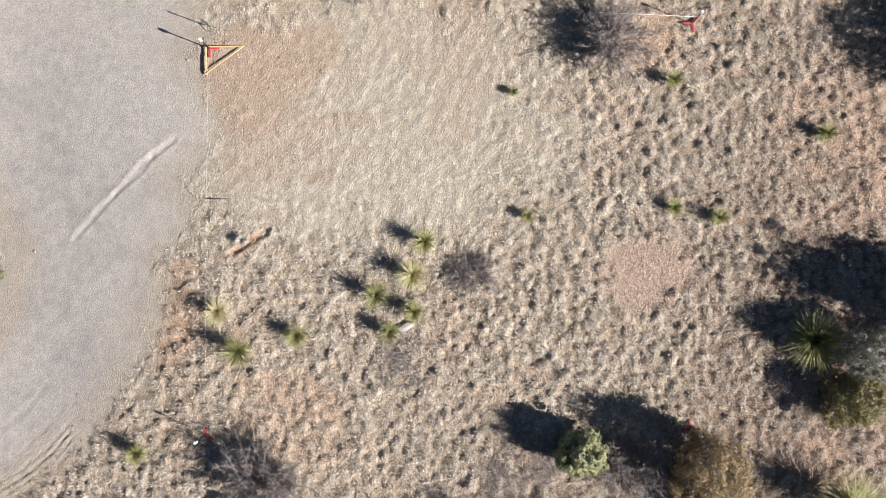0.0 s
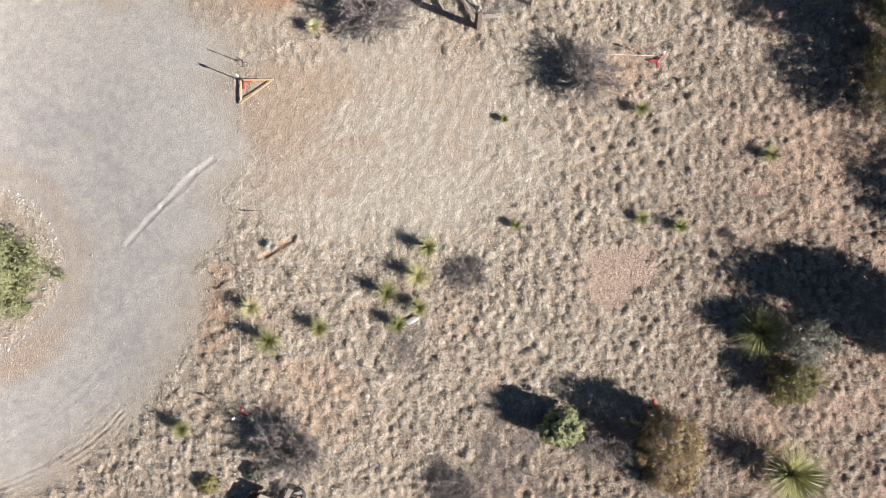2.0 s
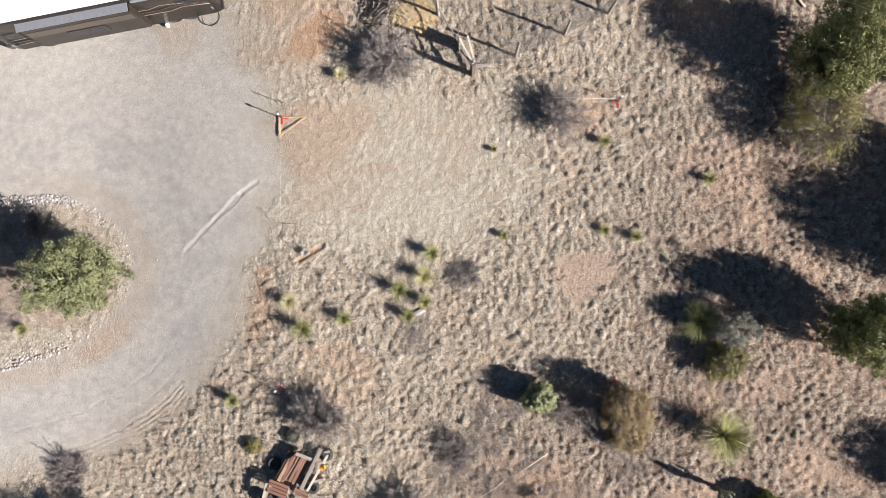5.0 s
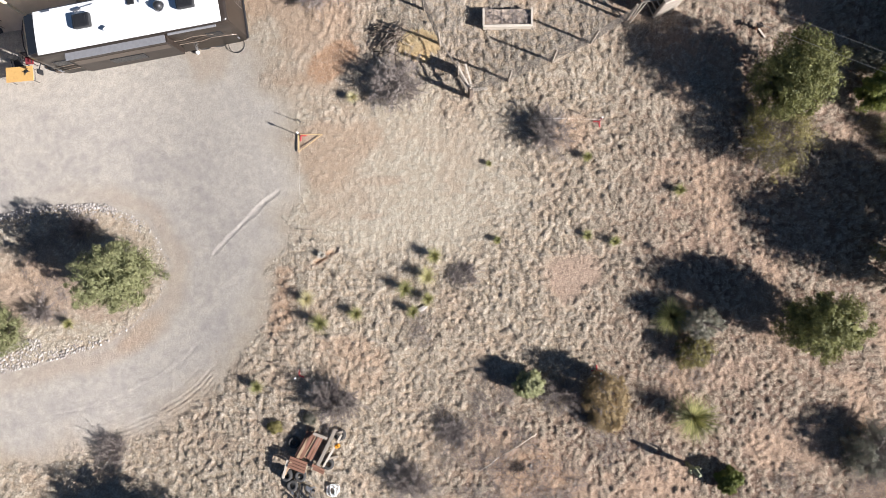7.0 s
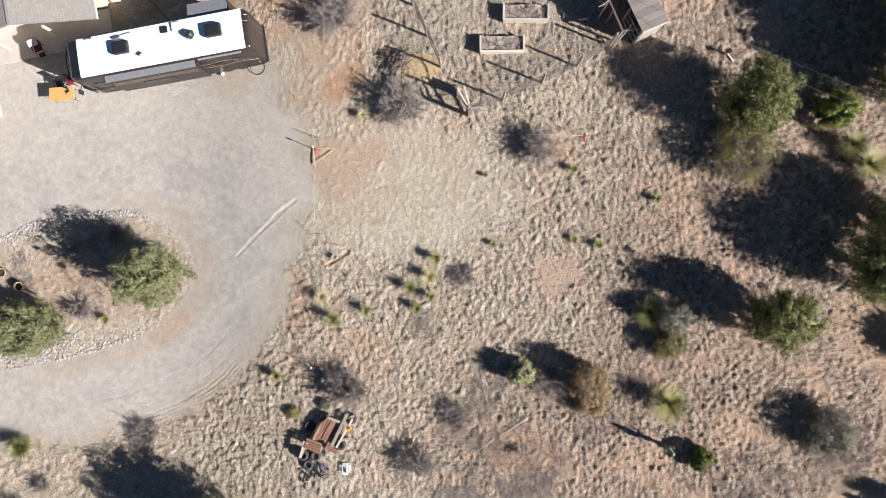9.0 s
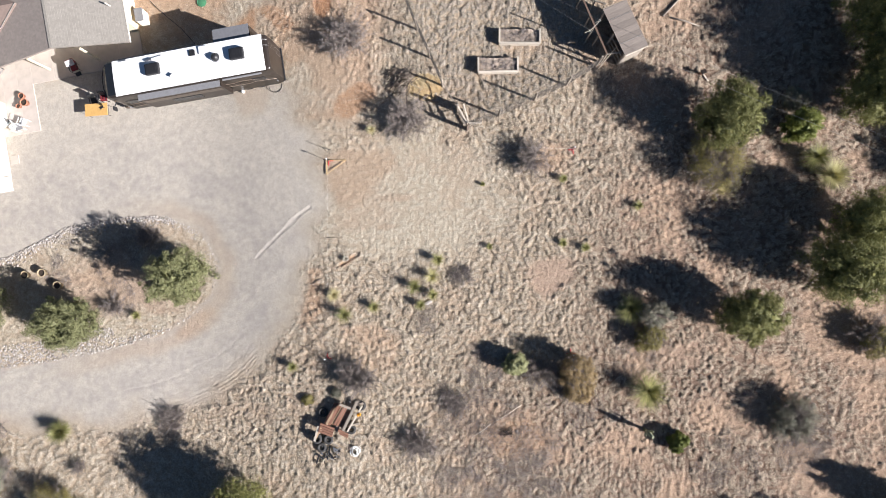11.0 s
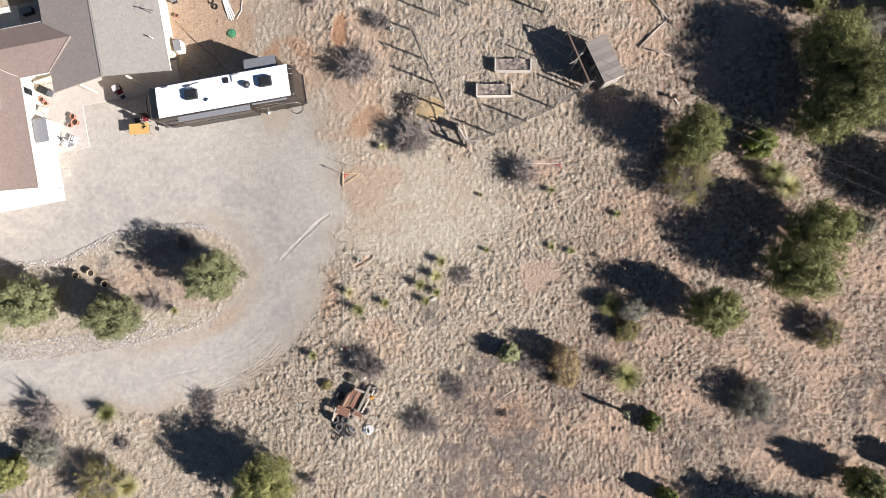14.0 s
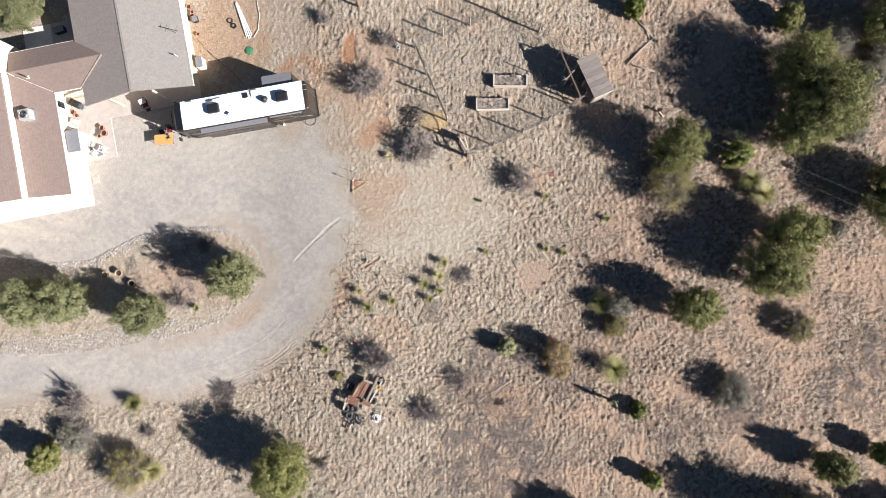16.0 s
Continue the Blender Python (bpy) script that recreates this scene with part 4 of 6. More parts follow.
TAN_PAINT = plain("tan_paint", (0.085, 0.066, 0.052), 0.3, 0, 0.15, 2, 30, 0)
PALE_STRIPE = plain("champagne_stripe", (0.24, 0.19, 0.15), 0.35, 0, 0.15)
TAN_FLASH = plain("tan_flashing", (0.56, 0.51, 0.46), 0.5, 0.2, 0.1)
GREY_VINYL = plain("grey_vinyl", (0.20, 0.20, 0.21), 0.6, 0, 0.15, 5, 60, 0.1)
COOLER = plain("cooler_paint", (0.36, 0.355, 0.345), 0.6, 0, 0.12)
BLACK = plain("black_plastic", (0.022, 0.022, 0.024), 0.45, 0, 0.3)
GLASS = glass_mat("dark_glass")
STEEL = plain("steel", (0.55, 0.55, 0.56), 0.35, 0.9, 0.1)
RUBBER = plain("rubber", (0.045, 0.043, 0.042), 0.85, 0, 0.4, 8, 60, 0.2)
RED = plain("red_paint", (0.46, 0.05, 0.055), 0.5, 0, 0.2)
RED_CLOTH = plain("red_cloth", (0.20, 0.022, 0.03), 0.85, 0, 0.25)
WHITE_CLOTH = plain("white_cloth", (0.72, 0.66, 0.64), 0.85, 0, 0.1)
YELLOW_TOP = plain("yellow_board", (0.58, 0.35, 0.12), 0.6, 0, 0.15)
ORANGE = plain("orange_plastic", (0.75, 0.32, 0.02), 0.5, 0, 0.15)
TERRACOTTA = plain("terracotta", (0.45, 0.20, 0.12), 0.85, 0, 0.2)
TAN_POT = plain("tan_pot", (0.42, 0.33, 0.21), 0.85, 0, 0.2)
DIRT = plain("potting_soil", (0.05, 0.035, 0.025), 0.95, 0, 0.4, 20)
GREEN_LID = plain("green_plastic", (0.06, 0.20, 0.10), 0.6, 0, 0.15)
GALV = plain("galvanised_wire", (0.35, 0.34, 0.33), 0.5, 0.6, 0.2)
DARK_WIRE = plain("weathered_wire", (0.10, 0.09, 0.082), 0.7, 0.3, 0.3)
NEW_WOOD = wood_mat("new_pine", (0.66, 0.47, 0.24), 0.75, 0.2)
GREY_WOOD = wood_mat("weathered_wood", (0.34, 0.29, 0.24))
PALE_WOOD = wood_mat("bleached_wood", (0.60, 0.53, 0.44), 0.8, 0.2)
RED_WOOD = wood_mat("redwood", (0.26, 0.13, 0.085))
DARK_WOOD = wood_mat("dark_brown_wood", (0.13, 0.085, 0.06))
TAN_WOOD = wood_mat("tan_wood", (0.44, 0.30, 0.19))
SHED_ROOF = wood_mat("shed_roof_sheet", (0.20, 0.168, 0.145), 0.7, 0.3)
BED_SOIL = plain("bed_soil", (0.36, 0.29, 0.23), 0.95, 0, 0.4, 8, 60, 0.6)
CORD = plain("white_cord", (0.78, 0.76, 0.72), 0.8, 0, 0.05)
PIPE_WHITE = plain("white_pipe", (0.75, 0.75, 0.74), 0.45, 0, 0.08)
HAY = leaf_mat("straw_mulch", (0.48, 0.36, 0.19), (0.64, 0.49, 0.28), (0.78, 0.64, 0.41), 0.8, 0.2)
STONE = stone_mat("border_stone", (0.22, 0.19, 0.17), (0.49, 0.45, 0.415))
PINK_STONE = stone_mat("field_stone", (0.26, 0.17, 0.13), (0.52, 0.41, 0.34))
CACTUS = plain("pale_green_bark", (0.26, 0.27, 0.17), 0.85, 0, 0.35, 8, 40, 0.6)


def board(parent, name, a, b, w, t, mat, label="", roll=0.0, bevel=0.006):
    """A plank from a to b, w wide and t thick, with its grain along it."""
    a, b = Vector(a), Vector(b)
    bm = box((b - a).length, w, t, (0, 0, -t / 2), bevel=bevel)
    ob = part(name, bm, mat, parent, label)
    ob.matrix_local = Matrix.Translation((a + b) / 2) @ (b - a).to_track_quat("X", "Z").to_matrix().to_4x4() @ pose(0, 0, 0, roll, 0, 0)
    return ob


def rock_mesh(r, seed, mat):
    rng = random.Random(seed)
    bm = bmesh.new()
    bmesh.ops.create_icosphere(bm, subdivisions=1, radius=r)
    for v in bm.verts:
        v.co *= rng.uniform(0.72, 1.2)
        v.co.z *= 0.65
    me = bpy.data.meshes.new("stone")
    bm.to_mesh(me)
    bm.free()
    me.materials.append(mat)
    return me


# ---- the house, in its own frame: u east along the front, v north ----
TURN_H = 10.65
house = thing("house", "one-storey cream stucco house with brown and grey shingle roofs", "house", (-23.25, 16.22, 0), TURN_H)
house.matrix_world = house.matrix_world @ Matrix.Scale(1.022, 4)


def wall(u0, v0, u1, v1, z0, z1, mat, label=""):
    return part("wall", slab([(u0, v0), (u1, v0), (u1, v1), (u0, v1)], z0, z1), mat, house, label)


def shingled(e0, e1, r1, r0, mat, label, step=0.25, thick=0.16):
    """A roof slope: a deck from eave e0-e1 to ridge r0-r1, with overlapping courses of shingles on it."""
    e0, e1, r1, r0 = (Vector(p) for p in (e0, e1, r1, r0))
    roof = part("roof", slab([p.xy for p in (e0, e1, r1, r0)], [p.z - thick for p in (e0, e1, r1, r0)], [p.z for p in (e0, e1, r1, r0)]), mat, house, label)
    n = max(4, round(((r0 + r1) / 2 - (e0 + e1) / 2).length / step))
    lift = Vector((0, 0, 1))
    for i in range(n):
        a, b = i / n, min(1.0, (i + 1.12) / n)
        low0, low1, up1, up0 = e0.lerp(r0, a), e1.lerp(r1, a), e1.lerp(r1, b), e0.lerp(r0, b)
        bm = bmesh.new()
        vs = [bm.verts.new(p) for p in (low0 + lift * 0.012, low1 + lift * 0.012, low1 + lift * 0.022, low0 + lift * 0.022, up1 + lift * 0.014, up0 + lift * 0.014)]
        bm.faces.new((vs[0], vs[1], vs[2], vs[3]))
        bm.faces.new((vs[3], vs[2], vs[4], vs[5]))
        bmesh.ops.recalc_face_normals(bm, faces=bm.faces[:])
        part("shingle_course", bm, mat, roof)
    return roof


def trim_line(a, b, w=0.05, h=0.16, mat=None):
    board(house, "fascia", a, b, w, h, mat or TRIM)


# garage wing, its ridge along v
wall(-9.1, 1.9, -0.35, 12.6, 0, 2.52, STUCCO, "cream stucco wall")
bm = bmesh.new()
tri = [(-9.1, 2.5), (-0.35, 2.5), (-4.82, 3.5)]
front = [bm.verts.new((u, 1.9, z)) for u, z in tri]
rear = [bm.verts.new((u, 2.06, z)) for u, z in tri]
bm.faces.new(front)
bm.faces.new(rear[::-1])
for i in range(3):
    bm.faces.new((front[i], rear[i], rear[(i + 1) % 3], front[(i + 1) % 3]))
bmesh.ops.recalc_face_normals(bm, faces=bm.faces[:])
part("gable", bm, STUCCO, house, "cream stucco gable")
shingled((0, 0, 2.6), (0, 13, 2.6), (-4.82, 13, 3.7), (-4.82, 0.12, 3.7), ROOF_GREY, "light grey shingle roof", 0.2)
shingled((-9.45, 13, 2.6), (-9.45, 0, 2.6), (-4.82, 0.12, 3.7), (-4.82, 13, 3.7), ROOF_TAUPE, "brownish-grey shingle roof", 0.2)
board(house, "ridge_cap", (-4.82, 0.12, 3.722), (-4.82, 13, 3.722), 0.2, 0.012, ROOF_GREY)
trim_line((0.05, 0, 2.5), (0.05, 13, 2.5))
for u in (-7.4, -3.6):
    part("post", box(0.13, 0.13, 2.42, (u, 0.3, 0)), STUCCO, house, "cream porch post")
board(house, "beam", (-9.0, 1.25, 2.44), (-0.4, 1.25, 2.44), 0.12, 0.16, BARK, "porch beam")
for u, w in ((-7.0, 2.0), (-4.0, 2.4)):
    door = part("garage_door", box(w, 0.06, 2.1, (u, 1.86, 0.03)), TRIM, house, "cream panelled door")
    for k in range(3):
        part("panel", box(w - 0.3, 0.03, 0.5, (u, 1.82, 0.2 + 0.66 * k), bevel=0.01), WHITE_STUCCO, door)
# cross wing, its ridge along u
wall(-15.0, 2.1, -9.3, 5.45, 0, 2.5, STUCCO, "cream stucco wall")
shingled((-12.02, 1.7, 2.6), (-9.5, 1.7, 2.6), (-6.94, 3.84, 3.36), (-15.17, 3.84, 3.36), ROOF_BROWN, "brown shingle roof")
shingled((-9.6, 5.8, 2.6), (-15.4, 5.8, 2.6), (-15.17, 3.84, 3.36), (-6.94, 3.84, 3.36), ROOF_BROWN, "brown shingle roof")
trim_line((-12.0, 1.66, 2.52), (-9.5, 1.66, 2.52))
trim_line((-15.4, 5.84, 2.52), (-9.6, 5.84, 2.52))
board(house, "valley_flashing", (-9.5, 1.72, 2.68), (-6.96, 3.81, 3.43), 0.05, 0.015, TAN_FLASH, "pale metal valley flashing")
board(house, "valley_flashing", (-12.02, 1.75, 2.68), (-15.1, 3.68, 3.42), 0.05, 0.015, TAN_FLASH, "pale metal valley flashing")
# south wing, its roof falling east
wall(-15.15, -7.0, -12.25, 2.1, 0, 2.5, WHITE_STUCCO, "white stucco wall")
shingled((-12.0, -7.25, 2.6), (-12.0, 1.7, 2.6), (-15.17, 3.76, 3.36), (-15.17, -7.06, 3.36), ROOF_BROWN, "brown shingle roof")
trim_line((-11.95, -7.25, 2.52), (-11.95, 1.7, 2.52))
trim_line((-11.98, -7.28, 2.56), (-15.17, -7.1, 3.31), 0.08)
# tall west block
wall(-24.0, -7.95, -15.2, 3.6, 0, 4.85, WHITE_STUCCO, "white stucco wall")
shingled((-14.72, -7.4, 4.95), (-14.72, 3.3, 4.95), (-19.4, 3.3, 6.3), (-19.4, -7.4, 6.3), ROOF_BROWN, "brown shingle roof")
shingled((-24.1, 3.3, 4.95), (-24.1, -7.4, 4.95), (-19.4, -7.4, 6.3), (-19.4, 3.3, 6.3), ROOF_BROWN, "brown shingle roof")
wall(-18.5, 3.6, -15.35, 6.7, 0, 4.5, STUCCO, "cream stucco wall")
for u, v, du, dv in ((-12.24, 0.95, 0.06, 0.7),):
    win = part("window", box(du, dv, 1.1, (u, v, 1.0)), TRIM, house)
    part("pane", box(du + 0.02, dv - 0.16, 0.94, (u, v, 1.08)), GLASS, win)
# roof fittings
cooler = thing("evaporative_cooler", "white metal evaporative cooler on the brown roof", "cooler")
cooler.matrix_world = house.matrix_world @ pose(-14.12, -0.1, 3.08)
part("stand", box(1.1, 1.0, 0.35, (0, 0, -0.28)), STEEL, cooler)
part("cabinet", box(0.92, 0.86, 0.7, (0, 0, 0.05), bevel=0.03), COOLER, cooler)
bm = torus(0.34, 0.03, (0.0, 0, 0.76))
for k in range(4):
    torus(0.07 + 0.07 * k, 0.008, (0, 0, 0.77), n=20, k=5, bm=bm)
part("grille", bm, STEEL, cooler, "round steel fan grille")
# Flat black disc: the dark of the hole is put into its colour.
part("fan_opening", lathe([(0.32, 0.745), (0.32, 0.755)], 24), BLACK, cooler)
vent = thing("roof_vent", "black vent pipe with a pale base on the roof", "vent pipe")
vent.matrix_world = house.matrix_world @ pose(-13.7, 3.2, 3.06)
part("pipe", rod((0, 0, 0), (0, 0, 0.7), 0.06), BLACK, vent)
part("flashing", box(0.3, 0.26, 0.03, (0.05, 0, 0.08), (20, 0, 0)), TRIM, vent)
antenna = thing("roof_antenna", "thin metal television antenna on the grey roof", "antenna")
antenna.matrix_world = house.matrix_world @ pose(-0.55, 4.65, 2.68)
part("mast", rod((0, 0, 0), (0, 0, 0.9), 0.02), STEEL, antenna)
part("boom", rod((-0.5, 0.235, 0.85), (0.5, -0.235, 0.85), 0.03), DARK_WIRE, antenna)
for k in range(2):
    x = -0.3 + 0.55 * k
    part("element", rod((x - 0.16, -x * 0.47 - 0.32, 0.86), (x + 0.16, -x * 0.47 + 0.32, 0.86), 0.012, sides=5), DARK_WIRE, antenna)
vent = thing("roof_vent", "short white vent pipe on the grey roof", "vent pipe")
vent.matrix_world = house.matrix_world @ pose(-0.8, 2.65, 2.74)
part("pipe", rod((0, 0, 0), (-0.05, 0, 0.55), 0.05), TRIM, vent)

# ---- paving round the house ----
patio = thing("patio", "pinkish concrete patio of large square slabs", "patio", kind="structure")
patio.matrix_world = house.matrix_world.copy()
slab_mesh = None
for iu in range(3):
    for iv in range(5):
        u, v, w, d = -11.65 + 1.12 * iu, -3.45 + 1.18 * iv, 1.117, 1.177
        if slab_mesh is None:
            ob = part("paving_slab", box(w, d, 0.12, (0, 0, -0.04), bevel=0.003), CONCRETE, patio)
            slab_mesh = ob.data
        else:
            ob = new("paving_slab", slab_mesh)
            ob.parent = patio
        ob.matrix_local = pose(u, v, 0)
for k in range(5):
    part("paving_slab", box(1.695, 2.4, 0.12, (-8.0 + 1.7 * k, 0.68, -0.04), bevel=0.008), CONCRETE, patio)
walkway = thing("walkway", "pale concrete walkway along the house wall", "walkway", kind="structure")
walkway.matrix_world = house.matrix_world.copy()
for k in range(8):
    part("paving_slab", box(1.68, 1.1, 0.14, (-12.5 - 1.7 * k, -7.5, -0.02), bevel=0.01), PALE_CONCRETE, walkway)
for k in range(5):
    part("paving_slab", box(0.62, 0.92 if k < 4 else 0.7, 0.14, (-11.95, -6.45 + 0.94 * k, -0.02), bevel=0.01), PALE_CONCRETE, walkway)
courtyard = thing("courtyard", "grey concrete courtyard behind the house", "courtyard", kind="structure")
courtyard.matrix_world = house.matrix_world.copy()
part("paving_slab", box(3.2, 3.0, 0.1, (-11.2, 7.5, -0.03), bevel=0.01), CONCRETE, courtyard)
part("paving_slab", box(2.6, 3.0, 0.1, (-14.15, 7.5, -0.03), bevel=0.01), PALE_CONCRETE, courtyard)
pad = tagged(new("stepping_stone", None), "square pale concrete stepping stone on gravel", "stepping stone")
pad.matrix_world = house.matrix_world @ pose(-11.15, -5.8, 0)
part("slab", box(0.62, 0.6, 0.06, bevel=0.01), CONCRETE, pad)


# ---- things round the house ----
def at_house(ob, u, v, turn=0, z=0.0):
    ob.matrix_world = house.matrix_world @ pose(u, v, z, 0, 0, turn)
    return ob


def pot(r, h, mat, label, planted=True):
    ob = thing("flower_pot", label, "pot")
    part("bowl", lathe([(r * 0.65, 0), (r * 0.95, h * 0.85), (r * 1.05, h * 0.86), (r * 1.05, h), (r * 0.9, h), (r * 0.86, h * 0.82)], 18), mat, ob)
    part("soil", lathe([(r * 0.86, h * 0.8), (r * 0.8, h * 0.83)], 14), DIRT, ob, "dark soil")
    return ob


for u, v, r in ((-9.5, -1.87, 0.27), (-9.66, -1.32, 0.21), (-10.05, -2.02, 0.17), (-12.0, 0.55, 0.22), (-11.75, 0.2, 0.17)):
    at_house(pot(r, r * 1.6, TERRACOTTA, "round terracotta flower pot filled with soil"), u, v, z=0.08)
cabinet = at_house(thing("storage_cabinet", "white storage cabinet with a grey lid beside the wall", "cabinet"), -11.62, -2.45, z=0.09)
part("body", box(0.95, 1.8, 1.55, bevel=0.01), WHITE_STUCCO, cabinet)
part("lid", box(1.08, 1.95, 0.06, (0, 0, 1.57), (0, 4, 0), bevel=0.01), GREY_VINYL, cabinet, "grey lid")
for k in (-1, 1):
    part("door", box(0.03, 0.86, 1.4, (0.48, 0.44 * k, 0.06)), WHITE, cabinet)
grill = at_house(thing("barbecue_grill", "dark covered barbecue grill on wheels", "grill"), -11.2, 0.95, -38, z=0.09)
part("cover", box(0.75, 0.6, 0.55, (0, 0, 0.55), bevel=0.12), BLACK, grill, "dark fabric cover")
part("cart", box(0.7, 0.5, 0.5, (0, 0, 0.08), bevel=0.02), STEEL, grill)
for k in (-1, 1):
    part("side_shelf", box(0.34, 0.45, 0.03, (0.55 * k, 0, 0.82)), BLACK if k < 0 else STEEL, grill)
    part("wheel", torus(0.07, 0.025, (0.3 * k, 0.28, 0.09), (90, 0, 0), 14, 6), RUBBER, grill)


def patio_chair(mat, label, seat_mat=None):
    ob = thing("patio_chair", label, "chair")
    part("seat", box(0.5, 0.48, 0.05, (0, 0, 0.40), bevel=0.02), seat_mat or mat, ob)
    part("backrest", box(0.5, 0.05, 0.5, (0, 0.24, 0.43), (-10, 0, 0), bevel=0.02), mat, ob)
    for x in (-0.23, 0.23):
        part("armrest", box(0.05, 0.46, 0.03, (x * 1.12, 0, 0.62), bevel=0.01), mat, ob)
        for y in (-0.2, 0.2):
            part("leg", box(0.04, 0.04, 0.40, (x, y, 0)), mat, ob)
    return ob


at_house(patio_chair(WHITE, "white plastic patio chair on the concrete"), -9.75, -3.3, 150, 0.09)
at_house(patio_chair(WHITE, "white plastic patio chair on the concrete"), -10.55, -3.55, -60, 0.09)
side_table = at_house(thing("side_table", "small grey patio table beside the chairs", "table"), -10.1, -3.62, 10, 0.09)
part("tabletop", box(0.5, 0.5, 0.04, (0, 0, 0.45), bevel=0.01), GREY_VINYL, side_table)
for x in (-0.2, 0.2):
    for y in (-0.2, 0.2):
        part("leg", box(0.04, 0.04, 0.45, (x, y, 0)), WHITE, side_table)
at_house(patio_chair(GREY_WOOD, "patio chair with a checked cushion", WHITE_CLOTH), -11.7, -0.5, 60, 0.09)
crate = at_house(thing("wooden_crate", "small tan wooden crate on the patio", "crate"), -11.9, 1.5, 20, 0.09)
for x in (-0.2, 0.2):
    part("side", box(0.03, 0.4, 0.3, (x, 0, 0)), TAN_WOOD, crate)
    part("side", box(0.4, 0.03, 0.3, (0, x, 0)), TAN_WOOD, crate)
part("base", box(0.4, 0.4, 0.03), TAN_WOOD, crate)
# padded armchair in the shade of the motorhome
chair = at_house(thing("padded_chair", "red padded outdoor chair with a white cushion", "chair"), -5.35, -0.1, 12, 0.09)
part("seat", box(0.5, 0.5, 0.16, (0, 0.05, 0.28), bevel=0.05), RED_CLOTH, chair)
part("backrest", box(0.58, 0.16, 0.55, (0, 0.3, 0.36), (-14, 0, 0), bevel=0.06), RED_CLOTH, chair)
part("cushion", box(0.62, 0.46, 0.2, (0, 0.24, 0.72), (8, 0, 0), bevel=0.095), WHITE_CLOTH, chair, "white cushion")
for x in (-0.28, 0.28):
    part("armrest", box(0.06, 0.4, 0.05, (x, 0.02, 0.55), bevel=0.02), BLACK, chair)
    for y in (-0.24, 0.24):
        part("leg", rod((x, y, 0), (x, y, 0.58), 0.018), BLACK, chair)
part("footrest", box(0.4, 0.28, 0.06, (0.05, -0.45, 0.2), (12, 0, 0), bevel=0.02), BLACK, chair)
# camp table with a yellow top
table = at_house(thing("camp_table", "folding camp table with a bright yellow-orange top", "table"), -4.12, -3.55, -6)
part("tabletop", box(1.65, 0.9, 0.04, (0, 0, 0.72), bevel=0.008), YELLOW_TOP, table)
for x in (-0.7, 0.7):
    for y in (-0.36, 0.36):
        part("leg", rod((x, y, 0), (x * 0.9, y, 0.72), 0.018), BLACK, table)
    part("brace", rod((x * 0.95, -0.36, 0.35), (x * 0.95, 0.36, 0.35), 0.012), BLACK, table)
tripod = at_house(thing("small_black_device", "small black folded device on the yellow table", "device"), -3.65, -3.5, 25, 0.765)
part("body", box(0.24, 0.10, 0.08, bevel=0.02), BLACK, tripod)
for a in (35, 145, 215, 325):
    part("arm", rod((0, 0, 0.05), (0.22 * math.cos(radians(a)), 0.22 * math.sin(radians(a)), 0.05), 0.014), BLACK, tripod)
at_house(patio_chair(BLACK, "black camp chair tucked behind the table"), -4.3, -2.75, 5)
at_house(patio_chair(BLACK, "black and red camp chair tucked behind the table", RED_CLOTH), -3.6, -2.7, -8)
for u, v, r in ((-0.05, 8.0, 0.2), (0.15, 7.5, 0.16), (0.1, 7.15, 0.18), (0.35, 5.4, 0.16)):
    at_house(pot(r, r * 1.5, TERRACOTTA, "weathered clay pot on bare soil by the wall"), u, v)
bin_ = at_house(thing("storage_box", "small black plastic box by the house wall", "box"), 0.35, 6.75, 8)
part("body", box(0.42, 0.5, 0.4, bevel=0.03), BLACK, bin_)
part("lid", box(0.46, 0.54, 0.05, (0, 0, 0.4), bevel=0.02), GREY_VINYL, bin_)
unit = at_house(thing("wall_unit", "cream utility box against the garage wall", "utility box"), 0.25, 2.6, 0)
part("body", box(0.55, 0.9, 0.95, bevel=0.02), WHITE_STUCCO, unit)
part("lid", box(0.6, 0.95, 0.04, (0, 0, 0.95), bevel=0.01), GREY_VINYL, unit)
chest = at_house(thing("storage_box", "dark storage box in the shaded courtyard", "box"), -11.9, 8.1, 8, 0.07)
part("body", box(0.9, 0.5, 0.5, bevel=0.03), BLACK, chest)
part("lid", box(0.95, 0.55, 0.06, (0, 0, 0.5), bevel=0.02), GREY_VINYL, chest)
lid = thing("septic_lid", "round green plastic septic lid set in the soil", "lid", (-19.16, 20.16, 0))
part("rim", torus(0.34, 0.03, (0, 0, 0.05)), GREEN_LID, lid)
part("cover", lathe([(0.34, -0.1), (0.34, 0.05), (0.25, 0.08), (0.05, 0.09)], 24), GREEN_LID, lid)
for i, (dx, turn, ln) in enumerate(((0, 0, 3.6), (0.13, 2, 3.5), (-0.12, -1.5, 3.3), (0.24, 5, 3.0))):
    p = thing("plastic_pipe", "long white plastic pipe lying on the ground", "pipe", (-19.85 + dx, 22.98, 0.07), 110 + turn, "stack of white pipes")
    part("tube", rod((-ln / 2, 0, 0), (ln / 2, 0, 0), 0.055, sides=10), PIPE_WHITE, p)
for dx, dy, n_ in ((0, 0, 3), (-0.35, 0.5, 2)):
    coil = thing("hose_coil", "black coiled hose lying on the ground", "hose", (-20.67 + dx, 22.5 + dy, 0.05))
    bm = bmesh.new()
    for k in range(n_):
        torus(0.24 - 0.03 * k, 0.022, (0.03 * k, 0, 0.03 * k), (4 * k, 3, 0), 20, 6, bm)
    part("coil", bm, BLACK, coil)
pipe = thing("hose", "long thin hose lying loosely on bare soil", "hose", (-0.35, 0.45, -0.97))
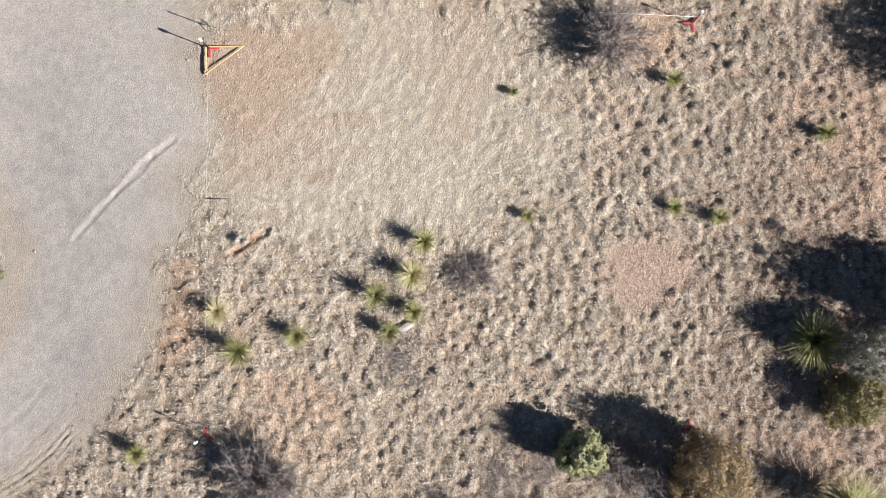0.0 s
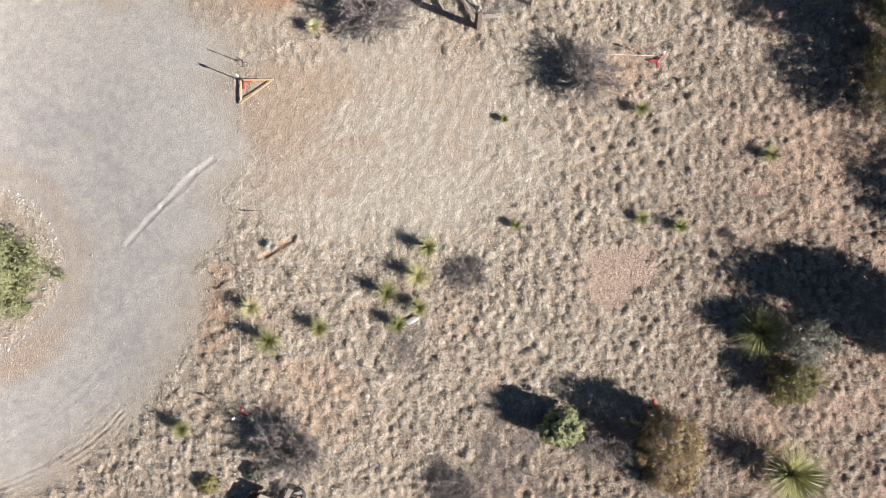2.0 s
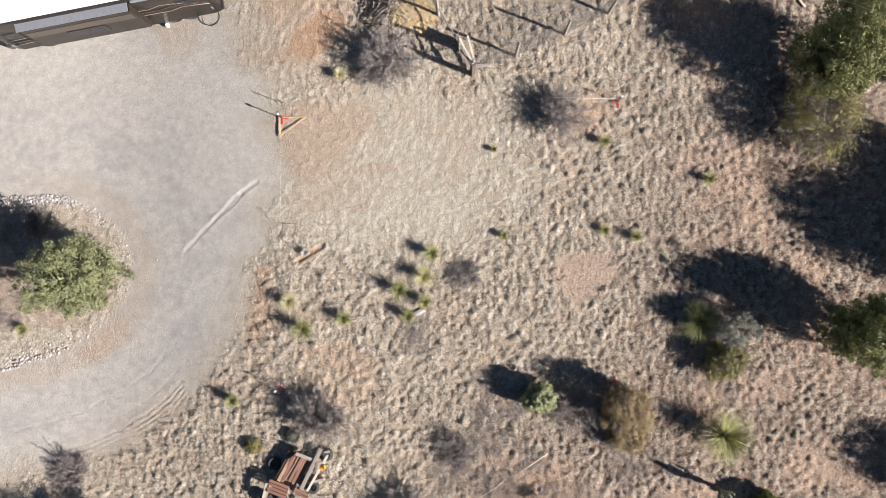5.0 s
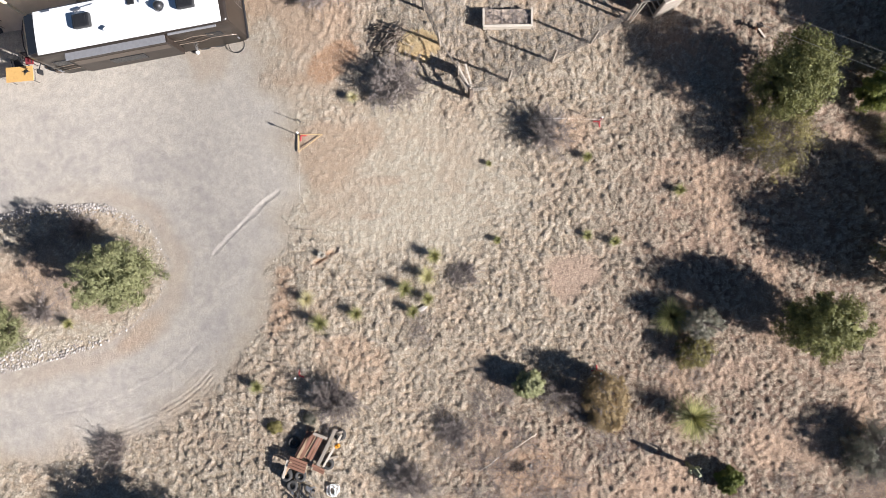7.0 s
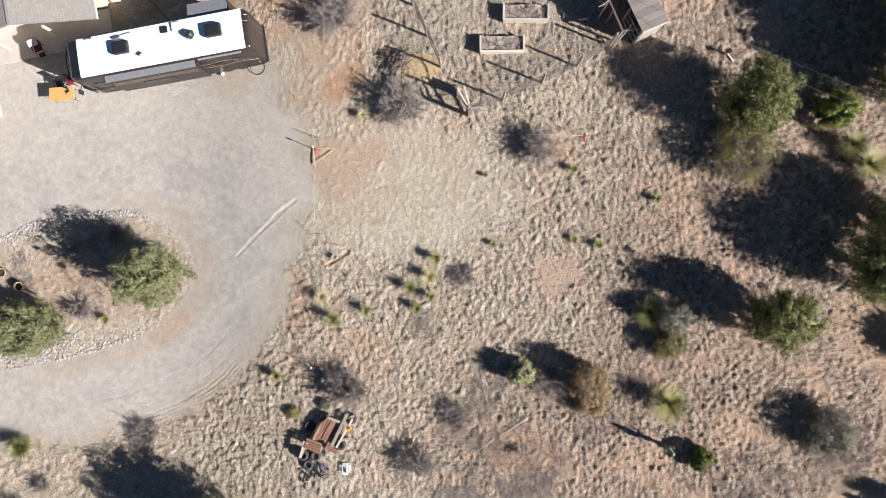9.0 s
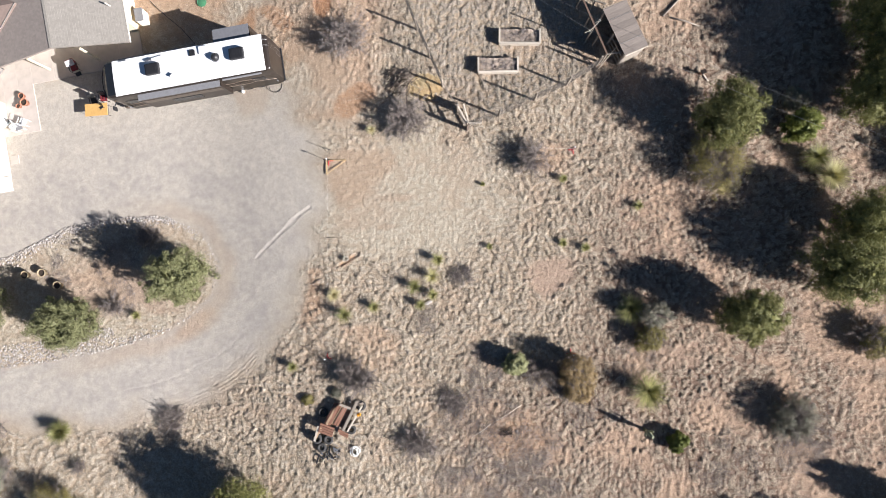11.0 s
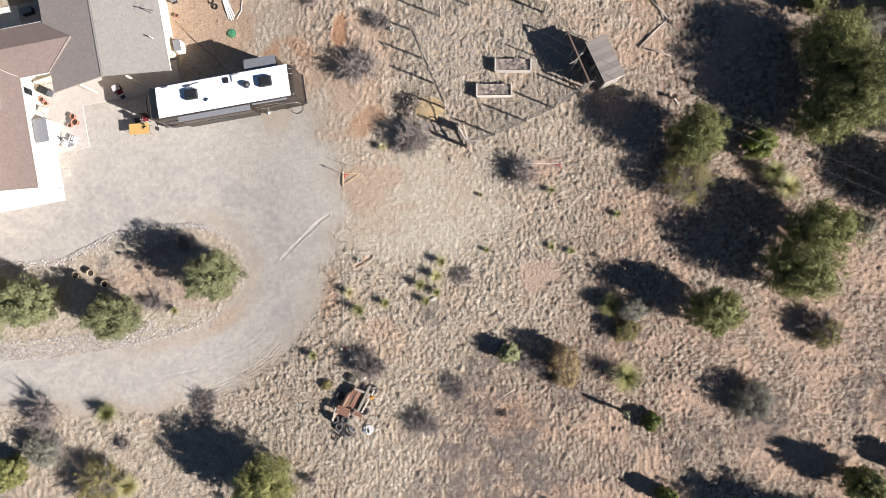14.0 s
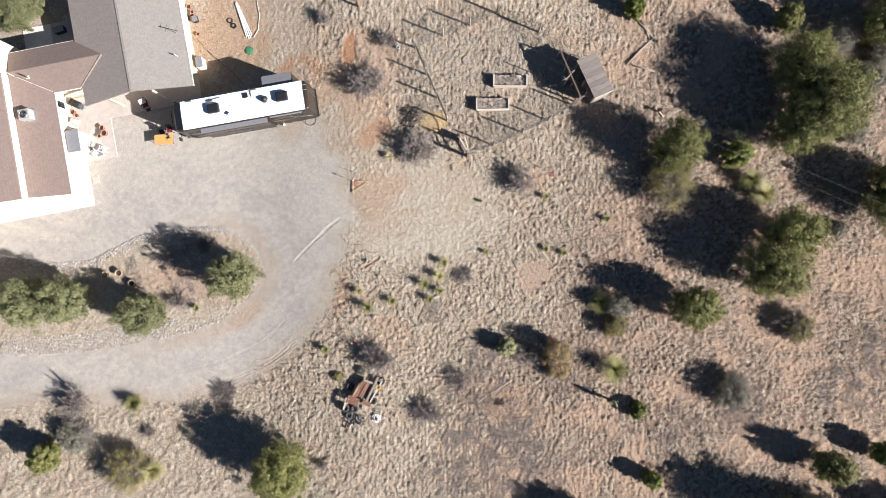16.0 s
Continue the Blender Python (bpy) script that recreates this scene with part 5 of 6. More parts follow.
part("tube", tube([(-18.2, 24.6, 0), (-17.9, 23.0, 0), (-18.0, 21.6, 0), (-18.4, 20.9, 0)], 0.02), CORD, pipe)
cable = thing("ground_cable", "thin dark cable lying on the yard", "cable", (-0.45, 0.4, -1.06))
part("tube", tube([(-23.6, 20.9, 0.2), (-22.4, 19.6, 0), (-21.4, 18.7, 0), (-20.3, 17.8, 0), (-19.2, 16.6, 0)], 0.02), BLACK, cable)

# ---- the motorhome: its nose points west ----
motorhome = thing("motorhome", "white-roofed motorhome with brown striped sides and extended slide-outs", "motorhome")
motorhome.matrix_world = pose(-18.30, 14.16, -0.87, 0, -3.4, 8.6)


def shell(x0, x1, half, z0, z1, r, mat, name, label="", nose=0.0, tail=0.0):
    """A coach body: a cross-section with rounded top edges, drawn in at either end."""
    bm = bmesh.new()
    prof = [(-half, z0), (-half, z1 - r)] + [(-half + r - r * math.cos(a), z1 - r + r * math.sin(a)) for a in (0.5, 1.0, 1.57)]
    prof += [(-y, z) for y, z in prof[::-1]]
    stations = [(x0, nose), (x0 + 0.22, nose * 0.35), (x0 + 0.6, 0), (x1 - 0.5, 0), (x1 - 0.15, tail * 0.4), (x1, tail)]
    rings = []
    for x, cut in stations:
        rings.append([bm.verts.new((x, y * (1 - cut * 0.45), z0 + (z - z0) * (1 - cut * 0.22))) for y, z in prof])
    for a, b in zip(rings, rings[1:]):
        for i in range(len(prof) - 1):
            bm.faces.new((a[i], a[i + 1], b[i + 1], b[i])).smooth = True
        bm.faces.new((a[-1], a[0], b[0], b[-1]))
    bm.faces.new(rings[0])
    bm.faces.new(rings[-1][::-1])
    bmesh.ops.recalc_face_normals(bm, faces=bm.faces[:])
    return part(name, bm, mat, motorhome, label)


shell(-6.35, 5.75, 1.30, 0.45, 3.46, 0.18, BROWN_PAINT, "body", "dark brown painted body", 0.5, 0.25)
# roof skin, lightly crowned
bm = bmesh.new()
rows = []
for i in range(13):
    x = -5.42 + 10.84 * i / 12
    rows.append([bm.verts.new((x, y, 3.475 + 0.06 * (1 - (y / 1.3) ** 2))) for y in np.linspace(-1.24, 1.24, 9)])
for a, b in zip(rows, rows[1:]):
    for p, q, r_, s_ in zip(a, a[1:], b[1:], b):
        bm.faces.new((p, q, r_, s_))
edge = bmesh.ops.extrude_face_region(bm, geom=bm.faces[:])
bmesh.ops.translate(bm, vec=(0, 0, -0.06), verts=[g for g in edge["geom"] if isinstance(g, bmesh.types.BMVert)])
bmesh.ops.recalc_face_normals(bm, faces=bm.faces[:])
part("roof", bm, WHITE, motorhome, "bright white membrane roof")
for side in (-1, 1):
    for x0, x1, z, h, mat in ((-6.0, 5.2, 2.35, 0.55, TAN_PAINT), (-5.6, 5.4, 1.65, 0.22, TAN_PAINT), (-6.0, 5.4, 0.85, 0.30, GREY_VINYL)):
        part("stripe", box(x1 - x0, 0.02, h, ((x0 + x1) / 2, side * 1.279, z), bevel=0.006), mat, motorhome, "tan painted band")
    for x in (-5.0, -2.9, 0.6, 4.4):
        win = part("window", box(0.95, 0.05, 0.65, (x, side * 1.285, 1.75), bevel=0.02), BLACK, motorhome, "dark tinted window")
        part("pane", box(0.85, 0.05, 0.55, (x, side * 1.295, 1.80)), GLASS, win)
    for x in (-4.4, 2.9, 3.85):
        wheel = part("wheel", torus(0.36, 0.13, (x, side * 1.12, 0.49), (90, 0, 0), 24, 8), RUBBER, motorhome, "black tyre")
        part("rim", lathe([(0.26, -0.08), (0.26, 0.08), (0.1, 0.1)], 16), STEEL, wheel).matrix_local = pose(x, side * 1.12, 0.49, 90, 0, 0)
    # sweeping painted curves along the sides
    for lift, reach, mat in ((0.0, 0.0, PALE_STRIPE), (0.28, 0.5, TAN_PAINT), (0.55, 1.1, PALE_STRIPE)):
        pts = [(-5.8 + (11.3 - reach) * u, side * 1.305, 1.05 + lift + 0.85 * math.sin(2.6 * u + 0.2) * u + (0.25 if u > 0.85 else 0.0)) for u in [i / 16 for i in range(17)]]
        part("painted_curve", tube(pts, 0.022, 5), mat, motorhome, "thin painted swoosh")
    mirror = part("mirror", box(0.12, 0.3, 0.42, (-6.45, side * 1.6, 1.9), bevel=0.04), BLACK, motorhome, "black door mirror")
    part("arm", rod((-6.1, side * 1.25, 2.45), (-6.45, side * 1.55, 2.2), 0.03), BLACK, mirror)
    part("headlight", box(0.1, 0.4, 0.25, (-6.36, side * 0.85, 0.85), bevel=0.03), STEEL, motorhome)
    part("awning_roll", rod((-5.0 if side > 0 else 2.2, side * 1.34, 3.25), (0.8 if side > 0 else 5.0, side * 1.34, 3.25), 0.075, sides=10), GREY_VINYL, motorhome, "grey rolled awning")
part("windscreen", box(0.08, 2.1, 1.1, (-6.28, 0, 1.75), (0, 12, 0), bevel=0.03), GLASS, motorhome, "large dark windscreen")
part("brow", tube([(-5.75, -1.24, 3.28), (-6.25, -1.05, 3.2), (-6.5, -0.4, 3.1), (-6.5, 0.4, 3.1), (-6.25, 1.05, 3.2), (-5.75, 1.24, 3.28)], 0.035, 6), TAN_PAINT, motorhome, "curved front trim")
part("front_cap", box(0.62, 2.25, 0.06, (-5.72, 0, 3.43), (0, -9, 0), bevel=0.02), GLASS, motorhome, "glossy black front cap")
part("front_bumper", box(0.25, 2.35, 0.35, (-6.4, 0, 0.4), bevel=0.06), TAN_PAINT, motorhome)
part("rear_bumper", box(0.22, 2.4, 0.2, (5.72, 0, 0.5), bevel=0.03), BLACK, motorhome)
for y in (0.45, 0.85):
    part("ladder_rail", tube([(5.5, y, 3.5), (5.72, y, 3.35), (5.74, y, 0.9)], 0.02), STEEL, motorhome)
for k in range(8):
    part("ladder_rung", rod((5.74, 0.45, 1.0 + 0.3 * k), (5.74, 0.85, 1.0 + 0.3 * k), 0.015), STEEL, motorhome)
# slide-outs under grey toppers
for x0, x1, side, out in ((-4.05, 1.95, -1, 0.36), (1.9, 4.5, 1, 0.95)):
    room = part("slide_out", box(x1 - x0, out, 2.0, ((x0 + x1) / 2, side * (1.275 + out / 2), 0.95), bevel=0.03), BROWN_PAINT, motorhome, "brown slide-out room")
    part("topper", box(x1 - x0, out + 0.1, 0.03, ((x0 + x1) / 2, side * (1.30 + out / 2), 3.14), (-side * 7, 0, 0), bevel=0.01), GREY_VINYL, room, "grey fabric topper")
    part("stripe", box(x1 - x0 - 0.3, 0.03, 0.5, ((x0 + x1) / 2, side * (1.28 + out), 2.2)), TAN_PAINT, room)
    part("pane", box((x1 - x0) * 0.35, 0.04, 0.6, ((x0 + x1) / 2, side * (1.285 + out), 1.5)), GLASS, room)
for x in (-2.45, 3.62):
    ac = part("air_conditioner", box(1.02, 0.80, 0.30, (x, 0.12, 3.52), bevel=0.11), BLACK, motorhome, "black rooftop air conditioner")
    part("grille", box(0.62, 0.5, 0.02, (x, 0.12, 3.812), bevel=0.008), BLACK, ac)
dome = part("satellite_dome", lathe([(0.25, 3.52), (0.27, 3.62), (0.22, 3.78), (0.12, 3.86), (0.03, 3.88)], 20, (2.05, 0.17, 0)), BLACK, motorhome, "black dome")
part("base_ring", torus(0.29, 0.02, (2.05, 0.17, 3.54)), STEEL, dome)
part("hatch", box(0.4, 0.4, 0.09, (0.45, 0.78, 3.50), bevel=0.03), BLACK, motorhome, "dark roof hatch")
part("hatch", box(0.62, 0.55, 0.10, (1.25, 0.85, 3.49), bevel=0.03), WHITE, motorhome, "white roof hatch")
part("vent_fin", box(0.28, 0.10, 0.22, (-1.15, -0.55, 3.52), (0, 0, 35), bevel=0.04), WHITE, motorhome)
part("tv_antenna", box(1.0, 0.07, 0.06, (-2.2, 0.92, 3.53), (0, 0, 6), bevel=0.02), WHITE, motorhome)
part("tv_antenna", box(0.5, 0.12, 0.10, (-2.7, 0.86, 3.53), (0, 0, 6), bevel=0.03), STEEL, motorhome)
part("clearance_light", box(0.5, 0.12, 0.06, (-4.6, 1.15, 3.5), bevel=0.02), STEEL, motorhome)
hose = thing("hose", "dark hose coiled on the gravel behind the motorhome", "hose", (-13.32, 13.57, 0.04))
part("coil", torus(0.48, 0.02, (0, 0, 0.02), (0, 0, 0), 28, 6), BLACK, hose)
part("tube", tube([(-0.1, 0.47, 0.02), (-0.6, 0.9, 0.1), (-1.0, 1.2, 0.4)], 0.02), BLACK, hose)
jug = thing("water_jug", "white plastic jug beside the motorhome", "jug", (-15.84, 13.24, 0))
part("body", lathe([(0.11, 0), (0.12, 0.03), (0.12, 0.16), (0.05, 0.22), (0.04, 0.25)], 14), PIPE_WHITE, jug)

# ---- garden: shed, fence, raised beds ----
shed = thing("garden_shed", "open timber shed with a grey-brown slatted roof", "shed", (11.63, 16.62, 0), 25.0)
for x in (-0.75, 0.75):
    for y in (-1.6, 0, 1.6):
        part("post", box(0.12, 0.12, 2.1 + (0.2 if x < 0 else 0), (x, y, 0)), GREY_WOOD, shed)
for k in range(8):
    board(shed, "roof_sheet", (-0.92, -1.53 + 0.437 * k, 2.42), (0.92, -1.53 + 0.437 * k, 2.16), 0.428, 0.035, SHED_ROOF, roll=1.5 if k % 2 else -1.5)
for y in (-1.79, 1.79):
    board(shed, "barge_board", (-0.92, y, 2.39), (0.92, y, 2.13), 0.035, 0.10, PALE_WOOD if y < 0 else GREY_WOOD, "pale weathered edge board")
for k in range(10):
    board(shed, "wall_board", (0.82, -1.65, 0.12 + 0.21 * k), (0.82, 1.65, 0.12 + 0.21 * k), 0.2, 0.03, GREY_WOOD, roll=90)
for y, n_ in ((-1.68, 10), (1.68, 10)):
    for k in range(n_):
        board(shed, "wall_board", (-0.75, y, 0.12 + 0.21 * k), (0.75, y, 0.12 + 0.21 * k), 0.2, 0.03, GREY_WOOD, roll=90)
for k in range(3):
    board(shed, "rail", (-0.8, -1.65, 0.3 + 0.6 * k), (-0.8, 0.2, 0.3 + 0.6 * k), 0.03, 0.12, GREY_WOOD)
for y in (-0.9, 0.9):
    part("batten_screw_line", box(1.7, 0.02, 0.012, (0, y, 2.315), (0, 8.0, 0)), GALV, shed, "thin metal strip across the roof")
# open run on the shed's west side
run_frame = thing("animal_run", "open timber frame with wire netting beside the shed", "animal run", (0, 0, 0))
ra, rb = Vector((8.75, 18.95, 0)), Vector((10.45, 14.95, 0))
for u in (0.0, 0.34, 0.68, 1.0):
    q_ = ra.lerp(rb, u)
    part("post", box(0.11, 0.11, 1.9, (q_.x, q_.y, -0.05), (0, 0, 25)), GREY_WOOD, run_frame)
board(run_frame, "top_rail", ra + Vector((0, 0, 1.9)), rb + Vector((0, 0, 1.9)), 0.13, 0.09, DARK_WOOD, "dark brown top rail")
for q_, far in ((ra, Vector((10.35, 18.3, 2.2))), (rb, Vector((11.4, 14.95, 2.2)))):
    board(run_frame, "top_rail", q_ + Vector((0, 0, 1.88)), far, 0.09, 0.07, GREY_WOOD)
bm = bmesh.new()
for k in range(16):
    rod(ra + Vector((0, 0, 0.1 + 0.115 * k)), rb + Vector((0, 0, 0.1 + 0.115 * k)), 0.004, sides=3, bm=bm)
for k in range(38):
    q_ = ra.lerp(rb, (k + 0.5) / 38)
    rod((q_.x, q_.y, 0.05), (q_.x, q_.y, 1.85), 0.004, sides=3, bm=bm)
part("wire_netting", bm, DARK_WIRE, run_frame, "thin weathered wire netting")
leaning_pole = thing("leaning_pole", "thin bleached pole leaning at the fence corner", "pole", (0, 0, 0))
part("shaft", rod((10.25, 14.5, 0.0), (11.05, 15.35, 2.0), 0.04, 0.03, 8), PALE_WOOD, leaning_pole)

POSTS = [(0.8, 10.25), (3.12, 11.14), (5.69, 12.27), (7.96, 13.33), (10.1, 14.7)]
WEST = [(-0.94, 13.33), (-1.88, 15.44), (-2.8, 17.5), (-3.82, 19.9)]
NORTH = [(-3.82, 19.9), (-1.36, 20.98), (1.06, 21.9), (3.43, 22.98), (7.15, 21.27), (9.6, 18.6)]
fence = thing("garden_fence", "tall wire garden fence on weathered timber posts", "fence")
seen_posts = set()
for run in (POSTS, WEST, NORTH):
    for x, y in run:
        if (x, y) in seen_posts:
            continue
        seen_posts.add((x, y))
        lean = random.Random(x * 7 + y).uniform(-0.06, 0.06)
        part("post", rod((x, y, -0.1), (x + lean, y + lean * 0.5, 2.1), 0.085, 0.07, 9), GREY_WOOD, fence)
    for (ax, ay), (bx, by) in zip(run, run[1:]):
        bm = bmesh.new()
        for k in range(21):
            rod((ax, ay, 0.06 + 0.095 * k), (bx, by, 0.06 + 0.095 * k), 0.0043, sides=3, bm=bm)
        n_ = int(math.hypot(bx - ax, by - ay) / 0.10)
        for k in range(1, n_):
            u = k / n_
            rod((ax + (bx - ax) * u, ay + (by - ay) * u, 0.05), (ax + (bx - ax) * u, ay + (by - ay) * u, 1.96), 0.0043, sides=3, bm=bm)
        part("wire_mesh", bm, DARK_WIRE, fence, "thin weathered wire mesh")
gate = thing("garden_gate", "weathered timber garden gate standing ajar at the fence corner", "gate")
ga, gb = Vector((0.15, 11.45, 0)), Vector((0.84, 10.18, 0))
part("post", box(0.20, 0.20, 1.75, (gb.x, gb.y, -0.05), (0, 0, 30)), BARK, gate, "dark corner post")
part("post", box(0.13, 0.13, 2.05, (ga.x, ga.y, -0.05), (0, 0, 30)), GREY_WOOD, gate)
for z, mat in ((0.25, GREY_WOOD), (1.0, GREY_WOOD), (1.72, PALE_WOOD)):
    board(gate, "rail", ga + Vector((0, 0, z)), gb + Vector((0, 0, z - 0.05)), 0.09, 0.10, mat)
board(gate, "brace", ga + Vector((0, 0, 0.3)), gb + Vector((0, 0, 1.6)), 0.10, 0.035, GREY_WOOD)
board(gate, "prop", (0.56, 11.58, 1.75), (0.92, 10.32, 1.5), 0.09, 0.05, PALE_WOOD, "pale loose prop")
part("post", box(0.09, 0.09, 1.75, (0.56, 11.58, -0.05)), GREY_WOOD, gate)
for k in range(5):
    board(gate, "panel_board", (0.15 - 0.01 * k, 11.5 + 0.12 * k, 0.03), (0.15 - 0.01 * k, 11.5 + 0.12 * k, 1.05), 0.12, 0.025, GREY_WOOD, roll=0)
board(gate, "sill", ga + Vector((0, 0, 1.05)), (-0.94, 13.3, 1.05), 0.06, 0.08, GREY_WOOD)
plank = thing("plank", "pale weathered plank lying by the gate", "plank", (1.4, 10.62, 0.1), 4)
board(plank, "board", (-0.48, 0, 0), (0.48, 0, 0), 0.16, 0.09, PALE_WOOD)


def raised_bed(ax, ay, bx, by, deep):
    d = Vector((bx - ax, by - ay, 0))
    ob = thing("raised_bed", "raised garden bed of pale timber boards filled with soil", "raised bed", (ax, ay, 0), math.degrees(math.atan2(d.y, d.x)), "raised garden beds")
    w = d.length
    for y in (0.0,):
        for z in (0.14, 0.42):
            board(ob, "board", (0, y, z), (w, y, z), 0.05, 0.27, PALE_WOOD)
        board(ob, "cap", (-0.03, y, 0.57), (w + 0.03, y, 0.57), 0.14, 0.03, PALE_WOOD)
    for x in (0.0, w):
        for z in (0.14, 0.42):
            board(ob, "end_board", (x, 0.03, z), (x, deep - 0.03, z), 0.05, 0.27, PALE_WOOD)
        board(ob, "cap", (x, 0, 0.575), (x, deep, 0.575), 0.12, 0.03, PALE_WOOD)
    bm = bmesh.new()
    bmesh.ops.create_grid(bm, x_segments=18, y_segments=8, size=0.5, matrix=Matrix.Translation((w / 2, deep / 2, 0.42)) @ Matrix.Diagonal((w - 0.06, deep - 0.06, 1, 1)))
    for v in bm.verts:
        v.co.z += 0.10 * (noise.noise(v.co * 3.1 + Vector((ax, ay, 0))))
    part("soil", bm, BED_SOIL, ob, "dry brown soil")
    rng = np.random.default_rng(int(ax * 10))
    c = np.stack([rng.uniform(0.15, w - 0.15, 60), rng.uniform(0.1, deep - 0.1, 60), np.full(60, 0.4)], -1)
    sv, sf = blades(c, rng.uniform(0.15, 0.4, 60), 14, 0.08, 0.008, rng, 0.8, 0.5)
    part_mesh("dry_growth", quick_mesh("dry_growth", sv, sf, [TWIG]), ob, "withered grey stalks", "stuff")


raised_bed(1.63, 14.2, 4.45, 14.22, 1.05)
raised_bed(3.13, 16.3, 6.03, 16.25, 1.05)

# straw heap and cut brush beside the fence
rng = np.random.default_rng(77)
n = 900
a, d = rng.uniform(0, 2 * np.pi, n), np.sqrt(rng.uniform(0, 1, n))
centres = np.stack([d * np.cos(a) * 1.15, d * np.sin(a) * 0.8, 0.04 + 0.26 * (1 - d)], -1)
v, f = blades(centres, np.full(n, 0.30), 5, 0.05, 0.014, rng, 0.25, 0.3)
heap = thing("straw_heap", "flat heap of golden straw mulch on the ground", "straw heap", (-2.2, 13.3, 0))
part_mesh("straw", quick_mesh("straw", v, f, [HAY]), heap, kind="stuff")
bm = lathe([(1.1, 0.0), (0.95, 0.08), (0.5, 0.2), (0.1, 0.26)], 18)
part("mound", bm, plain("straw_mound", (0.54, 0.40, 0.21), 0.9, 0, 0.3, 5, 60, 0.6), heap)
brush = thing("brush_pile", "pile of cut grey branches and twigs", "brush pile", (-3.8, 13.7, 0))
rr = random.Random(9)
for k in range(70):
    a = rr.uniform(-0.5, 1.6)
    x, y, ln = rr.gauss(0, 0.5), rr.gauss(-0.15, 0.5), rr.uniform(0.5, 1.5)
    z = rr.uniform(0.05, 0.75) * max(0.2, 1 - 0.6 * math.hypot(x, y))
    part("branch", tube([(x - ln * math.cos(a) / 2, y - ln * math.sin(a) / 2, z), (x, y, z + 0.12), (x + ln * math.cos(a) / 2, y + ln * math.sin(a) / 2, z)], [0.03, 0.024, 0.012], 5), BARK if k % 3 else GREY_WOOD, brush)

# ---- corner markers, string and timber triangle ----
def marker(x, y, feet, lean):
    ob = thing("corner_marker", "red flat-footed corner marker with a black pole and white cap", "marker", (x, y, 0.05), 0, "corner markers of the plot")
    for a in feet:
        part("foot", box(0.34, 0.075, 0.04, (0.17 * math.cos(radians(a)), 0.17 * math.sin(radians(a)), 0.002 * (a % 7)), (0, 0, a), bevel=0.008), RED, ob)
    tip = Vector((lean[0], lean[1], 0.80))
    part("pole", rod((0, 0, 0.0), tip, 0.022), BLACK, ob)
    part("cap", rod(tip, tip + Vector((lean[0] * 0.15, lean[1] * 0.15, 0.14)), 0.05, sides=12), PIPE_WHITE, ob, "white plastic cap")


marker(-9.25, 7.92, (0, -90), (0.02, 0.0))
marker(8.43, 8.66, (180, -85, 50), (0.0, 0.03))
marker(8.23, -5.95, (95, 0, 180, -60), (0.03, -0.02))
marker(-9.27, -6.3, (88, -25), (0.0, -0.03))
stand = thing("light_stand", "thin black stand on three short legs", "stand", (-9.25, 8.72, 0.02))
part("pole", rod((0, 0, 0.1), (-0.02, 0, 0.80), 0.018), BLACK, stand)
for a in (0, 120, 240):
    part("leg", rod((0, 0, 0.22), (0.2 * math.cos(radians(a)), 0.2 * math.sin(radians(a)), 0), 0.012), BLACK, stand)
frame_ = thing("timber_triangle", "flat triangle of new pine battens on the ground", "timber frame", (0, 0, 0))
board(frame_, "batten", (-9.38, 8.0, 0.05), (-9.36, 6.92, 0.04), 0.065, 0.04, NEW_WOOD)
board(frame_, "batten", (-9.33, 7.97, 0.055), (-7.95, 7.97, 0.05), 0.045, 0.04, NEW_WOOD)
board(frame_, "batten", (-9.33, 6.97, 0.085), (-8.0, 7.93, 0.085), 0.035, 0.025, NEW_WOOD)
for pts in ([(8.43, 8.66, 0.6), (6.6, 8.62, 0.95), (4.48, 8.60, 1.25)], [(-9.28, 7.85, 0.08), (-9.31, 2.0, 0.07), (-9.27, -6.3, 0.1)]):
    cord = thing("string_line", "thin white string stretched over the ground", "string")
    part("cord", tube(pts, 0.006 if pts[0][0] > 0 else 0.0022, 4), CORD, cord)
stick = thing("stick", "thin dark stick lying on short grass", "stick", (-8.87, 2.32, 0.06))
part("branch", tube([(-0.5, 0.02, 0), (-0.1, 0, 0.01), (0.48, 0.0, 0)], [0.016, 0.014, 0.006], 5), BARK, stick)

# ---- timber and scrap pile ----
def tyre(x, y, z, tilt=(0, 0, 0)):
    ob = thing("old_tyre", "old worn black car tyre lying flat", "tyre", (x, y, z), 0, "old tyres")
    part("tread", torus(0.25, 0.115, (0, 0, 0.11), tilt, 26, 10), RUBBER, ob)
    part("inner_rim", torus(0.19, 0.03, (0, 0, 0.11), tilt, 24, 6), BLACK, ob)


for x, y, z in ((-9.95, -12.15, 0), (-9.15, -12.2, 0), (-9.64, -12.78, 0), (-9.93, -12.12, 0.22), (-7.5, -11.45, 0), (-6.8, -9.75, 0)):
    tyre(x, y, z)


def timber(a, b, w, t, mat, label):
    ob = thing("timber_board", label, "board", (0, 0, 0), 0, "boards of the timber pile")
    board(ob, "board", a, b, w, t, mat)


